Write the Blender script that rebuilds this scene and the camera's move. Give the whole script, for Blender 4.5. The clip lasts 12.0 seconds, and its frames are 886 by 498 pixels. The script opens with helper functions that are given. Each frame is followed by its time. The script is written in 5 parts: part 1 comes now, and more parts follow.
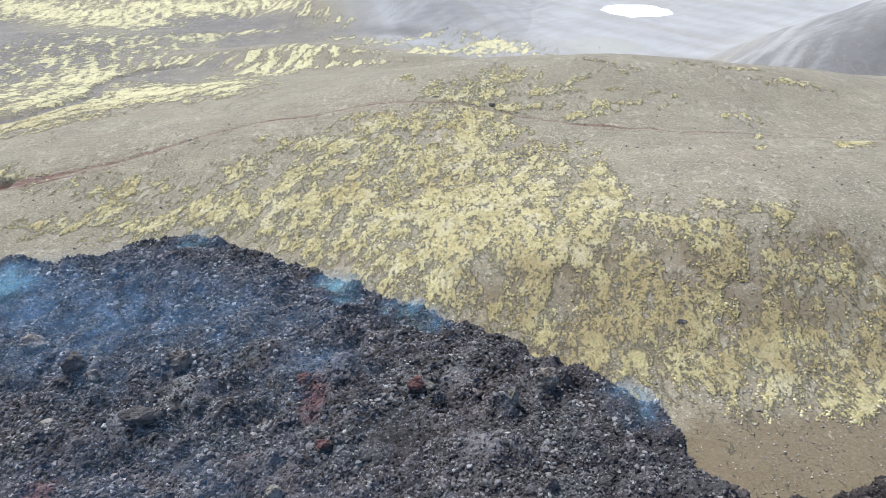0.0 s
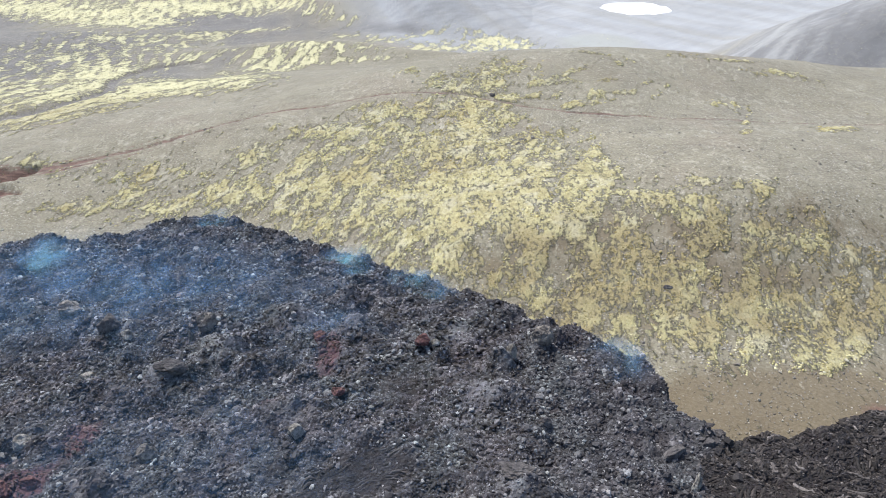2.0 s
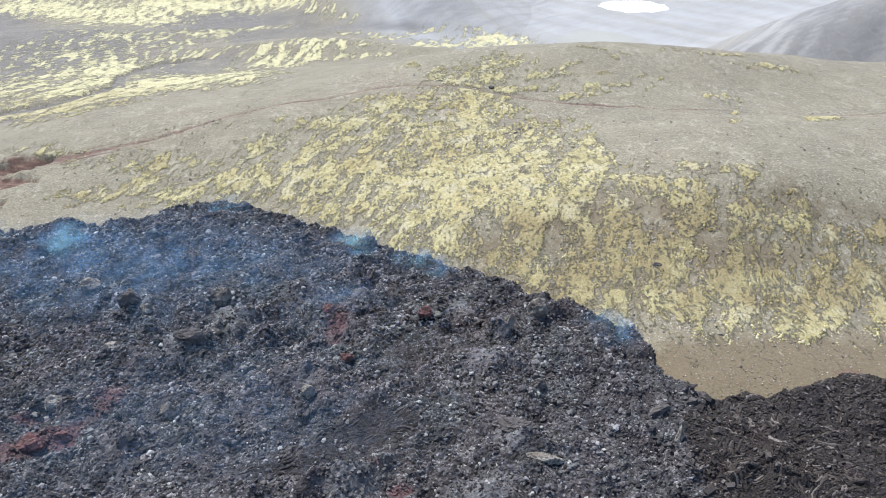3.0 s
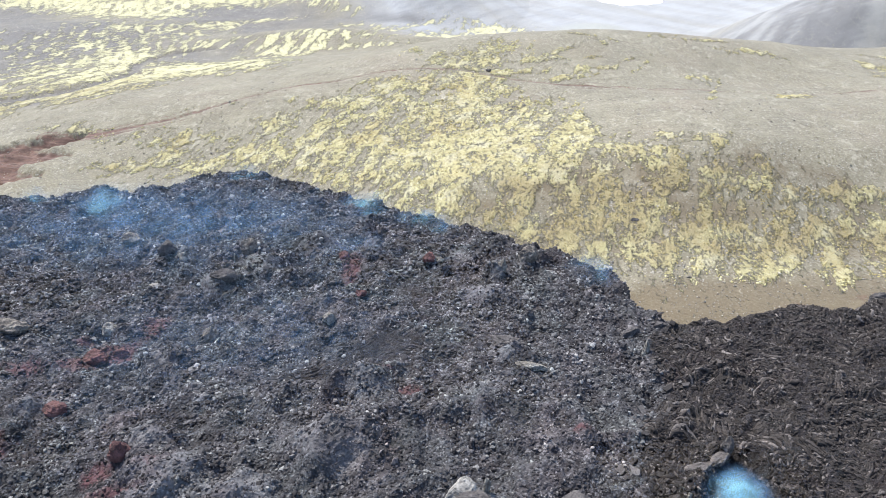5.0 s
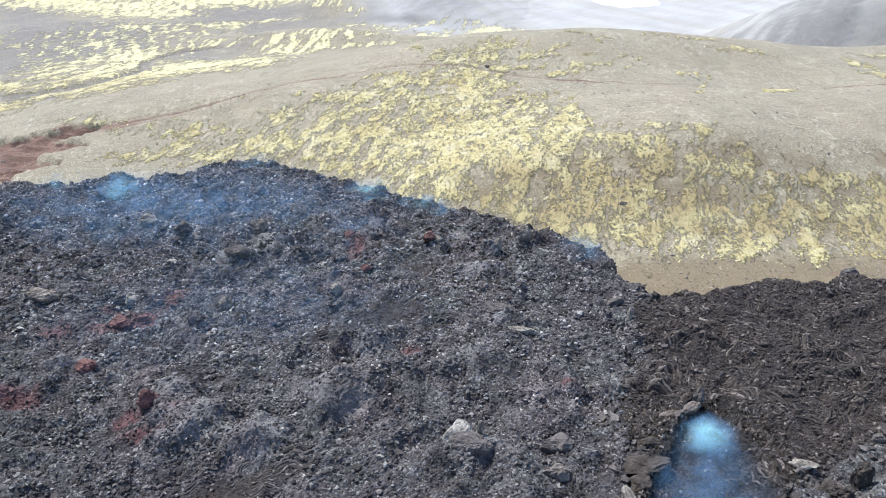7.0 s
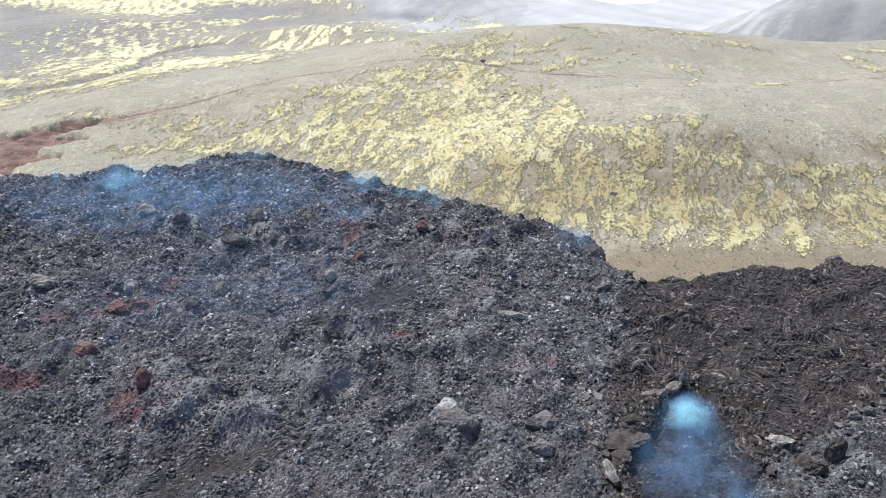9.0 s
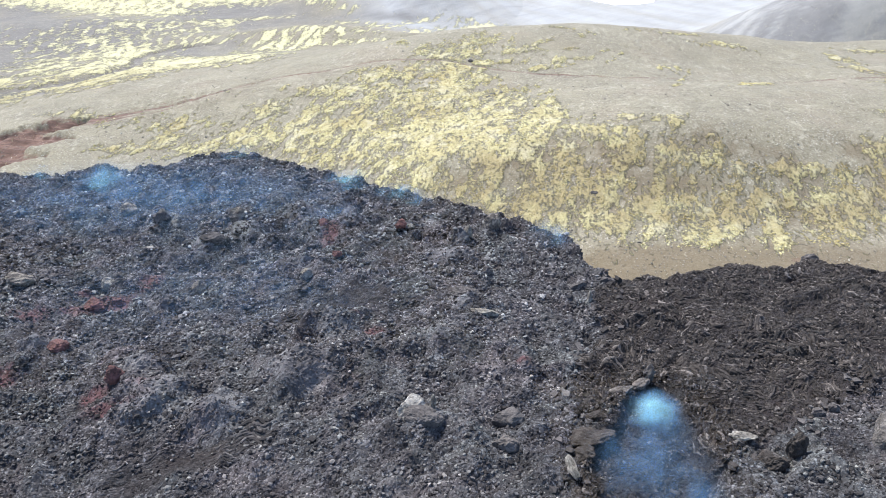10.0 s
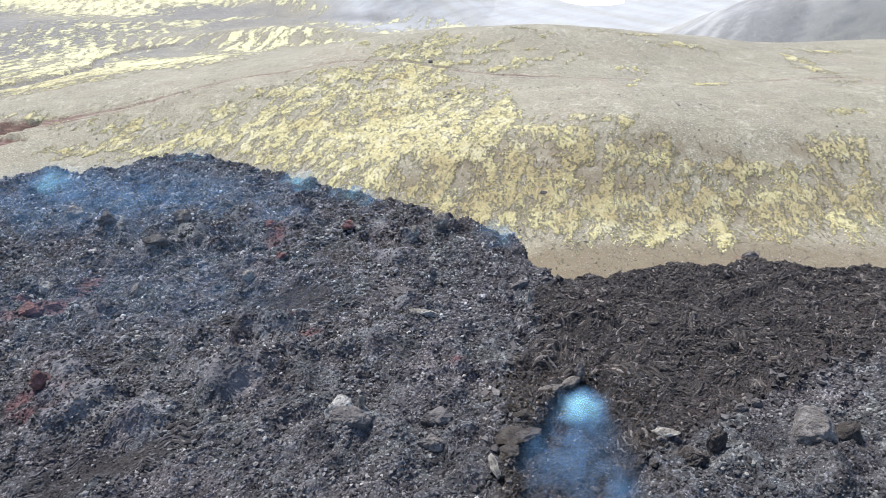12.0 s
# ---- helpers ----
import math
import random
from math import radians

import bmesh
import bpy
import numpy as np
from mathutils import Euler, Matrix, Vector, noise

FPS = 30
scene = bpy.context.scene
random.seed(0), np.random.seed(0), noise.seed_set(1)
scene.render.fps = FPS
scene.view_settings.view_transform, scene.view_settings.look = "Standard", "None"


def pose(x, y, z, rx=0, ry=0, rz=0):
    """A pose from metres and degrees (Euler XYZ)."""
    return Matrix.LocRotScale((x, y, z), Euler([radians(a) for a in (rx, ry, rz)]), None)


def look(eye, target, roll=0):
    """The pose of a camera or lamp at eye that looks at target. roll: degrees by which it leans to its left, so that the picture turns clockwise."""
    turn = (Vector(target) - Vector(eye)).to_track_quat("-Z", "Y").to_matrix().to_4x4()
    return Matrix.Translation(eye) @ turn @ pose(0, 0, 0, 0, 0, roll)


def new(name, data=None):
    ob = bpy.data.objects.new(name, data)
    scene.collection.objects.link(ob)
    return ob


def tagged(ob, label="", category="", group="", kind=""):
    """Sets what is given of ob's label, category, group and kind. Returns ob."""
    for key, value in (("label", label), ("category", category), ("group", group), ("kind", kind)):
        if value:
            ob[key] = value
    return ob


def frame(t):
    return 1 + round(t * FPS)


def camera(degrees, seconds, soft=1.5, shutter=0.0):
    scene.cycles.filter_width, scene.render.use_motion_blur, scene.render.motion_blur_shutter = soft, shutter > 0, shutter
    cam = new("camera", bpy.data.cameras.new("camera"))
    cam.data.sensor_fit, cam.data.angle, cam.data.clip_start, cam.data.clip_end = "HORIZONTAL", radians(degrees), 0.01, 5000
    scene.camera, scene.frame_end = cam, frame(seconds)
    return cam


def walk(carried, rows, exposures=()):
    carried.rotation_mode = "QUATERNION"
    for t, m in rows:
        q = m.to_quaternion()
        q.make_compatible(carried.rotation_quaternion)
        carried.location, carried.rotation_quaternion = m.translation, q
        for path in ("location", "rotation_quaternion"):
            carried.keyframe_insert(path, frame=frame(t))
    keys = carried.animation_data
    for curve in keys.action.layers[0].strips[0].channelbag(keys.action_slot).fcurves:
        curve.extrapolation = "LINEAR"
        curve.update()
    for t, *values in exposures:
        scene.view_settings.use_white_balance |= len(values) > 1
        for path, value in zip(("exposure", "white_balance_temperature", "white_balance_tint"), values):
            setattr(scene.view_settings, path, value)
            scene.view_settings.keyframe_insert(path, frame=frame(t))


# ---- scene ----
cam = camera(65.9, 12.0, 0.66)
PATH = [
    (0, (1.216, -0.147, 60.391), (1.193, 1.623, 59.46), -0.6),
    (0.5, (1.103, -1.884, 60.402), (1.079, -0.113, 59.472), -0.6),
    (1, (1.069, -4.07, 60.374), (1.044, -2.3, 59.443), -0.7),
    (1.5, (1.062, -6.789, 60.3), (1.034, -5.018, 59.37), -0.8),
    (2, (1.06, -9.981, 60.197), (1.03, -8.21, 59.268), -0.9),
    (2.5, (1.025, -13.488, 60.069), (0.995, -11.716, 59.14), -1.0),
    (3, (0.961, -17.267, 59.998), (0.93, -15.496, 59.069), -1.0),
    (4.8, (0.737, -32.331, 59.998), (0.707, -30.562, 59.065), -1.2),
    (5, (0.774, -33.915, 60.01), (0.744, -32.148, 59.073), -1.1),
    (5.5, (0.925, -37.348, 60.056), (0.893, -35.58, 59.121), -1.1),
    (6, (1.06, -39.876, 60.032), (1.028, -38.107, 59.099), -1.0),
    (6.5, (1.107, -41.718, 59.955), (1.076, -39.948, 59.025), -1.0),
    (7, (1.2, -43.168, 59.837), (1.167, -41.397, 58.908), -1.0),
    (9, (2.894, -46.182, 59.236), (2.857, -44.413, 58.304), -1.1),
    (9.5, (4.574, -46.504, 59.117), (4.537, -44.734, 58.186), -1.1),
    (10, (7.025, -46.735, 59.0), (6.987, -44.965, 58.07), -1.1),
    (10.5, (9.738, -46.939, 58.919), (9.701, -45.169, 57.988), -1.0),
    (11, (11.935, -46.969, 58.915), (11.902, -45.199, 57.985), -0.9),
    (11.5, (13.193, -46.947, 58.929), (13.169, -45.176, 58.0), -0.8),
    (12, (13.84, -46.846, 58.918), (13.853, -45.075, 57.989), -0.8),
]
walk(cam, [(t, look(eye, target, roll)) for t, eye, target, roll in PATH], [(0, 0.77), (3, 0.87), (5, 1.09), (9, 1.15), (12, 1.15)])

# ---- daylight: thin high cloud, the sun ahead and to one side ----
SUN_UP, SUN_WAY = 60.0, (-0.75, 0.66)
world = bpy.data.worlds.new("sky")
scene.world = world
world.use_nodes = True
sky = world.node_tree.nodes.new("ShaderNodeTexSky")
sky.sky_type, sky.sun_disc = "NISHITA", False
sky.sun_elevation, sky.sun_rotation = radians(SUN_UP), math.atan2(SUN_WAY[0], SUN_WAY[1])
sky.dust_density = 1.0
back = world.node_tree.nodes["Background"]
back.inputs["Strength"].default_value = 0.12
world.node_tree.links.new(sky.outputs["Color"], back.inputs["Color"])
sun = new("sun", bpy.data.lights.new("sun", "SUN"))
sun.data.energy, sun.data.angle, sun.data.color = 3.6, radians(9.0), (1.0, 0.945, 0.85)
flat = math.cos(radians(SUN_UP)) / math.hypot(*SUN_WAY)
sun.matrix_world = look((0, 0, 200), (-SUN_WAY[0] * flat * 100, -SUN_WAY[1] * flat * 100, 200 - 100 * math.sin(radians(SUN_UP))))

# ---- materials ----
class Nodes:
    """A small builder for node materials."""

    def __init__(self, name, roughness=0.9, specular=0.3):
        self.mat = bpy.data.materials.new(name)
        self.mat.use_nodes = True
        self.tree = self.mat.node_tree
        self.bsdf = self.tree.nodes["Principled BSDF"]
        self.bsdf.inputs["Roughness"].default_value = roughness
        self.bsdf.inputs["Specular IOR Level"].default_value = specular
        self.place = self.node("ShaderNodeNewGeometry").outputs["Position"]

    def node(self, kind, **values):
        n = self.tree.nodes.new(kind)
        for key, value in values.items():
            n.inputs[key.replace("_", " ")].default_value = value
        return n

    def link(self, a, b):
        self.tree.links.new(a, b)

    def noise(self, size, detail=4.0, rough=0.55, stretch=None, distort=0.0, at=None):
        n = self.node("ShaderNodeTexNoise", Scale=1.0 / size, Detail=detail, Roughness=rough, Distortion=distort)
        source = at or self.place
        if stretch:
            m = self.node("ShaderNodeMapping")
            m.inputs["Scale"].default_value = stretch
            self.link(source, m.inputs["Vector"])
            source = m.outputs["Vector"]
        self.link(source, n.inputs["Vector"])
        return n.outputs["Fac"]

    def cells(self, size, feature="F1", at=None):
        n = self.node("ShaderNodeTexVoronoi", Scale=1.0 / size)
        n.feature = feature
        self.link(at or self.place, n.inputs["Vector"])
        return n

    def attr(self, name):
        n = self.node("ShaderNodeAttribute")
        n.attribute_name = name
        return n.outputs["Fac"]

    def ramp(self, fac, stops):
        n = self.node("ShaderNodeValToRGB")
        self.link(fac, n.inputs["Fac"])
        e = n.color_ramp.elements
        while len(e) < len(stops):
            e.new(0.5)
        for slot, (at, colour) in zip(e, stops):
            slot.position = at
            slot.color = (*colour, 1) if not isinstance(colour, (int, float)) else (colour, colour, colour, 1)
        return n.outputs["Color"]

    def math(self, how, a, b=None, c=None):
        n = self.node("ShaderNodeMath")
        n.operation = how
        for slot, v in zip(n.inputs, (a, b, c)):
            if v is None:
                continue
            if isinstance(v, (int, float)):
                slot.default_value = v
            else:
                self.link(v, slot)
        return n.outputs["Value"]

    def split(self, colour):
        n = self.node("ShaderNodeSeparateColor")
        self.link(colour, n.inputs["Color"])
        return n.outputs["Red"]

    def step(self, v, low, high):
        n = self.node("ShaderNodeMapRange")
        n.interpolation_type = "SMOOTHSTEP"
        n.inputs["From Min"].default_value, n.inputs["From Max"].default_value = low, high
        self.link(v, n.inputs["Value"])
        return n.outputs["Result"]

    def mix(self, fac, a, b, how="MIX"):
        n = self.node("ShaderNodeMix")
        n.data_type, n.blend_type = "RGBA", how
        for slot, v in zip((n.inputs[0], n.inputs[6], n.inputs[7]), (fac, a, b)):
            if isinstance(v, tuple):
                slot.default_value = (*v, 1)
            elif isinstance(v, (int, float)):
                slot.default_value = v
            else:
                self.link(v, slot)
        return n.outputs[2]

    def finish(self, colour, relief=None, depth=0.1, strength=1.0, roughness=None):
        self.link(colour, self.bsdf.inputs["Base Color"])
        if relief is not None:
            b = self.node("ShaderNodeBump", Strength=strength, Distance=depth)
            self.link(relief, b.inputs["Height"])
            self.link(b.outputs["Normal"], self.bsdf.inputs["Normal"])
        if roughness is not None:
            self.link(roughness, self.bsdf.inputs["Roughness"])
        return self.mat


def ground_material():
    m = Nodes("volcanic_ground", 0.92, 0.25)
    moss, pale, red, streak, dark = m.attr("moss"), m.attr("pale"), m.attr("red"), m.attr("streak"), m.attr("dark")
    # ash and gravel
    wide, grit = m.noise(9, 5), m.noise(0.5, 5, 0.7)
    ash = m.ramp(wide, [(0.3, (0.128, 0.116, 0.080)), (0.5, (0.160, 0.147, 0.103)), (0.72, (0.201, 0.187, 0.133))])
    ash = m.mix(m.step(grit, 0.42, 0.72), ash, (0.265, 0.243, 0.188))
    ash = m.mix(m.math("MULTIPLY", m.step(grit, 0.48, 0.33), 0.5), ash, (0.100, 0.086, 0.070))
    ash = m.mix(m.math("MULTIPLY", m.step(m.noise(28, 3), 0.5, 0.75), 0.45), ash, (0.195, 0.160, 0.122))
    ash = m.mix(m.math("MULTIPLY", dark, 0.85), ash, (0.098, 0.093, 0.096))
    # distance haze is put into the far silt's pale blue-grey colour
    silt_haze = m.attr("silt_haze")
    ash = m.mix(silt_haze, ash, m.ramp(m.noise(30, 5, 0.6, (1.0, 0.35, 1.0)), [(0.3, (0.265, 0.277, 0.295)), (0.7, (0.33, 0.342, 0.36))]))
    slope = m.node("ShaderNodeMapping")
    slope.vector_type = "TEXTURE"
    slope.inputs["Rotation"].default_value, slope.inputs["Scale"].default_value = (0, 0, 0.785), (9.0, 1.0, 1.0)
    m.link(m.place, slope.inputs["Vector"])
    runs = m.ramp(m.noise(5, 6, 0.68, at=slope.outputs["Vector"]), [(0.34, 0.70), (0.5, 0.98), (0.66, 1.22)])
    ash = m.mix(m.math("MULTIPLY", silt_haze, m.math("MULTIPLY_ADD", dark, 0.7, 0.25)), ash, m.mix(1.0, ash, runs, "MULTIPLY"))
    stones = m.cells(0.9)
    stony = m.math("MULTIPLY", m.step(stones.outputs["Distance"], 0.30, 0.16), m.step(m.noise(6, 3), 0.5, 0.62))
    bare = m.math("SUBTRACT", 1.0, silt_haze)
    ash = m.mix(m.math("MULTIPLY", m.math("MULTIPLY", dark, silt_haze), 0.85), ash, (0.115, 0.113, 0.115))
    ash = m.mix(m.math("MULTIPLY", m.attr("pool"), 0.7), ash, (0.30, 0.315, 0.30))
    ash = m.mix(m.math("MULTIPLY", m.math("MULTIPLY", stony, bare), 0.8), ash, (0.36, 0.345, 0.315))
    pale_mix = m.step(m.math("ADD", pale, m.math("MULTIPLY", m.math("SUBTRACT", m.noise(0.9, 6, 0.72, (1.0, 0.5, 0.8)), 0.5), 3.4)), 0.45, 0.85)
    bits = m.cells(0.38)
    own = m.split(bits.outputs["Color"])
    core = m.math("MULTIPLY", bare, m.step(bits.outputs["Distance"], 0.50, 0.30))
    ash = m.mix(m.math("MULTIPLY", core, m.step(own, 0.80, 0.97)), ash, (0.37, 0.35, 0.32))
    ash = m.mix(m.math("MULTIPLY", core, m.step(own, 0.20, 0.06)), ash, (0.105, 0.094, 0.080))
    tan = m.step(m.math("ADD", m.attr("tan"), m.math("MULTIPLY", m.math("SUBTRACT", m.noise(3, 5), 0.5), 0.8)), 0.2, 0.8)
    ash = m.mix(m.math("MULTIPLY", tan, 0.8), ash, m.mix(grit, (0.072, 0.055, 0.034), (0.175, 0.140, 0.088)))
    ash = m.mix(m.math("MULTIPLY", pale_mix, 0.85), ash, m.ramp(m.noise(0.5, 5, 0.7), [(0.3, (0.16, 0.145, 0.11)), (0.5, (0.29, 0.267, 0.205)), (0.7, (0.43, 0.405, 0.33))]))
    lichen = m.math("MULTIPLY", m.math("MULTIPLY", bare, m.step(m.noise(1.6, 6, 0.75, (1.0, 0.5, 1.0)), 0.53, 0.60)), m.step(m.noise(13, 4), 0.46, 0.58))
    lichen = m.math("MULTIPLY", lichen, m.math("SUBTRACT", 1.0, tan))
    ash = m.mix(m.math("MULTIPLY", lichen, 0.45), ash, (0.39, 0.375, 0.310))
    red_mix = m.step(m.math("ADD", red, m.math("MULTIPLY", m.math("SUBTRACT", m.noise(1.2, 4), 0.5), 0.9)), 0.3, 0.75)
    ash = m.mix(red_mix, ash, m.ramp(m.noise(1.5, 4, 0.6, (0.3, 2.0, 2.0)), [(0.3, (0.055, 0.032, 0.027)), (0.55, (0.130, 0.074, 0.058)), (0.75, (0.190, 0.125, 0.098))]))
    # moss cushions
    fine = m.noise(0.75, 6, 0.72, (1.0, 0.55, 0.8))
    mid = m.noise(2.2, 4, 0.6, (1.0, 0.45, 0.7))
    edge = m.math("ADD", moss, m.math("ADD", m.math("MULTIPLY", m.math("SUBTRACT", fine, 0.5), 2.9), m.math("MULTIPLY", m.math("SUBTRACT", mid, 0.5), 1.9)))
    cover = m.math("MULTIPLY", m.step(edge, 0.34, 0.74), 0.97)
    green = m.ramp(m.noise(3.5, 5, 0.65), [(0.28, (0.275, 0.238, 0.118)), (0.45, (0.395, 0.357, 0.180)), (0.60, (0.495, 0.458, 0.255)), (0.78, (0.585, 0.555, 0.365))])
    # fine shading of the moss is painted in: its low spots go dark
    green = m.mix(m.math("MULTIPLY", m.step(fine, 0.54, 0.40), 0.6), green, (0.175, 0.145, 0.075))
    green = m.mix(m.math("MULTIPLY", m.step(m.noise(14, 3), 0.5, 0.7), 0.35), green, (0.33, 0.245, 0.085))
    green = m.mix(m.math("MULTIPLY", m.step(m.noise(5, 4, 0.65), 0.50, 0.64), 0.6), green, (0.50, 0.470, 0.340))
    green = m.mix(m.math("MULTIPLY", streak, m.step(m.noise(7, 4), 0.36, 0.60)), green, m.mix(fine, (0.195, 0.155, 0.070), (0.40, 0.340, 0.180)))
    # far moss is washed paler in its colour, standing in for haze
    green = m.mix(m.math("MULTIPLY", m.attr("moss_haze"), 0.7), green, m.mix(fine, (0.50, 0.485, 0.27), (0.74, 0.715, 0.47)))
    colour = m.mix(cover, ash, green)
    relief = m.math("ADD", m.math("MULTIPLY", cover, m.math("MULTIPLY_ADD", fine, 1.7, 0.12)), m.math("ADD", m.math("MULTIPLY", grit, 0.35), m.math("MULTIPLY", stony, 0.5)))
    m.bsdf.inputs["Sheen Weight"].default_value, m.bsdf.inputs["Sheen Roughness"].default_value = 0.12, 0.6
    return m.finish(colour, relief, 0.48)


def zones(m, colour):
    """Lighter and darker, redder and greener stretches of the old flow."""
    tone = m.ramp(m.noise(5.5, 4, 0.6), [(0.34, (0.68, 0.66, 0.67)), (0.48, (0.97, 0.96, 0.97)), (0.62, (1.30, 1.30, 1.27))])
    colour = m.mix(1.0, colour, tone, "MULTIPLY")
    hue = m.ramp(m.noise(9, 4, 0.6, distort=0.5), [(0.36, (0.95, 1.01, 0.98)), (0.52, (1.0, 1.0, 1.0)), (0.62, (1.03, 0.98, 0.98)), (0.72, (1.08, 0.96, 0.95))])
    return m.mix(1.0, colour, hue, "MULTIPLY")


def lava_material():
    m = Nodes("lava_rubble", 0.86, 0.35)
    flow, red = m.attr("flow"), m.attr("red")
    wide, grit, fine = m.noise(7, 5, 0.6), m.noise(0.8, 6, 0.68), m.noise(0.22, 4, 0.7)
    # packed clinker: pieces at two sizes, each with a shade of its own
    shift = m.node("ShaderNodeVectorMath")
    shift.operation = "MULTIPLY_ADD"
    warp = m.node("ShaderNodeTexNoise", Scale=2.5, Detail=3.0)
    m.link(m.place, warp.inputs["Vector"])
    m.link(warp.outputs["Color"], shift.inputs[0])
    shift.inputs[1].default_value = (0.5, 0.5, 0.5)
    m.link(m.place, shift.inputs[2])
    bent = shift.outputs["Vector"]
    large, small = m.cells(0.78, at=bent), m.cells(0.33, at=bent)
    shade = [(0.0, (0.028, 0.026, 0.030)), (0.38, (0.070, 0.069, 0.075)), (0.66, (0.145, 0.143, 0.150)), (0.88, (0.260, 0.258, 0.266)), (1.0, (0.45, 0.45, 0.455))]
    clinker = m.mix(0.5, m.ramp(m.split(large.outputs["Color"]), shade), m.ramp(m.split(small.outputs["Color"]), shade))
    # shade between the pieces is painted as a darker colour
    gap_shade = m.math("MULTIPLY", m.step(small.outputs["Distance"], 0.30, 0.60), 0.9)
    clinker = m.mix(m.math("MULTIPLY", gap_shade, 0.8), clinker, (0.026, 0.025, 0.028))
    clinker = m.mix(m.math("MULTIPLY", m.step(m.math("ADD", m.attr("scree"), m.math("MULTIPLY", m.math("SUBTRACT", grit, 0.5), 1.2)), 0.35, 0.9), 0.55), clinker, m.mix(fine, (0.145, 0.140, 0.144), (0.38, 0.372, 0.376)))
    clinker = m.mix(m.math("MULTIPLY", m.step(wide, 0.45, 0.68), 0.35), clinker, (0.125, 0.117, 0.119))
    clinker = m.mix(m.math("MULTIPLY", m.step(m.noise(4.5, 4), 0.50, 0.36), 0.45), clinker, (0.042, 0.038, 0.041))
    crust = m.ramp(m.noise(0.6, 6, 0.65, (1.0, 2.6, 1.0), 1.6), [(0.34, (0.010, 0.0085, 0.0095)), (0.48, (0.030, 0.0255, 0.027)), (0.60, (0.063, 0.054, 0.055)), (0.74, (0.145, 0.129, 0.129))])
    ropes = m.node("ShaderNodeTexNoise", Scale=0.9, Detail=6.0, Roughness=0.62, Distortion=2.2)
    turned = m.node("ShaderNodeMapping")
    turned.inputs["Rotation"].default_value, turned.inputs["Scale"].default_value = (0, 0, 0.4), (0.55, 1.9, 1.0)
    m.link(bent, turned.inputs["Vector"])
    m.link(turned.outputs["Vector"], ropes.inputs["Vector"])
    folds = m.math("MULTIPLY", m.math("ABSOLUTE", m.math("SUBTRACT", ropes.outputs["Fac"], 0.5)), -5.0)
    # relief shading put into the colour: fold crests lighter than the creases
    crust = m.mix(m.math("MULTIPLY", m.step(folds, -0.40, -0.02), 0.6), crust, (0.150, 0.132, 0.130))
    crust = m.mix(m.math("MULTIPLY", m.step(m.noise(8, 4), 0.48, 0.64), 0.6), crust, m.mix(grit, (0.038, 0.027, 0.026), (0.118, 0.090, 0.086)))
    clinker = zones(m, clinker)
    clinker = m.mix(m.math("MULTIPLY", m.attr("rim"), 0.6), clinker, m.mix(grit, (0.014, 0.012, 0.014), (0.082, 0.075, 0.080)))
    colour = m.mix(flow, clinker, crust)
    colour = m.mix(m.math("MULTIPLY", m.step(m.math("ADD", red, m.math("MULTIPLY", m.math("SUBTRACT", grit, 0.5), 1.1)), 0.35, 0.75), 0.75), colour, (0.150, 0.062, 0.066))
    colour = m.mix(m.math("MULTIPLY", m.math("MULTIPLY", m.step(m.noise(6, 4), 0.50, 0.66), m.math("SUBTRACT", 1.0, flow)), 0.25), colour, (0.128, 0.096, 0.094))
    colour = m.mix(m.math("MULTIPLY", m.step(m.noise(8, 3, 0.6, (1.3, 0.8, 1.0)), 0.54, 0.68), 0.3), colour, (0.098, 0.104, 0.094))
    colour = m.mix(1.0, colour, (0.74, 0.765, 0.835), "MULTIPLY")
    heap = m.math("ADD", m.math("MULTIPLY", large.outputs["Distance"], -0.55), m.math("MULTIPLY", small.outputs["Distance"], -0.35))
    relief = m.math("ADD", m.math("ADD", grit, m.math("MULTIPLY", fine, 0.45)), heap)
    relief = m.math("ADD", m.math("MULTIPLY", relief, m.math("SUBTRACT", 1.0, m.math("MULTIPLY", flow, 0.5))), m.math("MULTIPLY", flow, folds))
    return m.finish(colour, relief, 0.40)


def rubble_material(name, stops, pit_shade=0.55, zoned=False):
    """Loose blocks, each of a shade of its own."""
    m = Nodes(name, 0.85, 0.35)
    own = m.node("ShaderNodeNewGeometry").outputs["Random Per Island"]
    colour = m.ramp(own, stops)
    if zoned:
        colour = zones(m, colour)
        colour = m.mix(m.attr("brown"), colour, m.mix(1.0, colour, (0.66, 0.62, 0.585), "MULTIPLY"))
        colour = m.mix(m.math("MULTIPLY", m.step(m.attr("red"), 0.3, 0.8), m.step(own, 0.15, 0.5)), colour, m.mix(own, (0.060, 0.036, 0.039), (0.175, 0.102, 0.104)))
    grit = m.noise(0.25, 5, 0.7)
    # pits of the grit are painted near-black, as if in shade
    colour = m.mix(m.step(grit, 0.35, 0.75), m.mix(pit_shade, colour, (0.022, 0.021, 0.022)), colour)
    return m.finish(colour, grit, 0.12)


def rock_material(name, low, high):
    m = Nodes(name, 0.85, 0.35)
    at = m.node("ShaderNodeTexCoord").outputs["Object"]
    grit, patchy = m.noise(0.35, 6, 0.7, at=at), m.noise(1.6, 4, 0.6, at=at)
    colour = m.mix(m.step(patchy, 0.40, 0.62), low, high)
    colour = m.mix(m.math("MULTIPLY", m.step(grit, 0.50, 0.34), 0.75), colour, (0.030, 0.028, 0.028))
    return m.finish(colour, m.math("ADD", grit, patchy), 0.25)


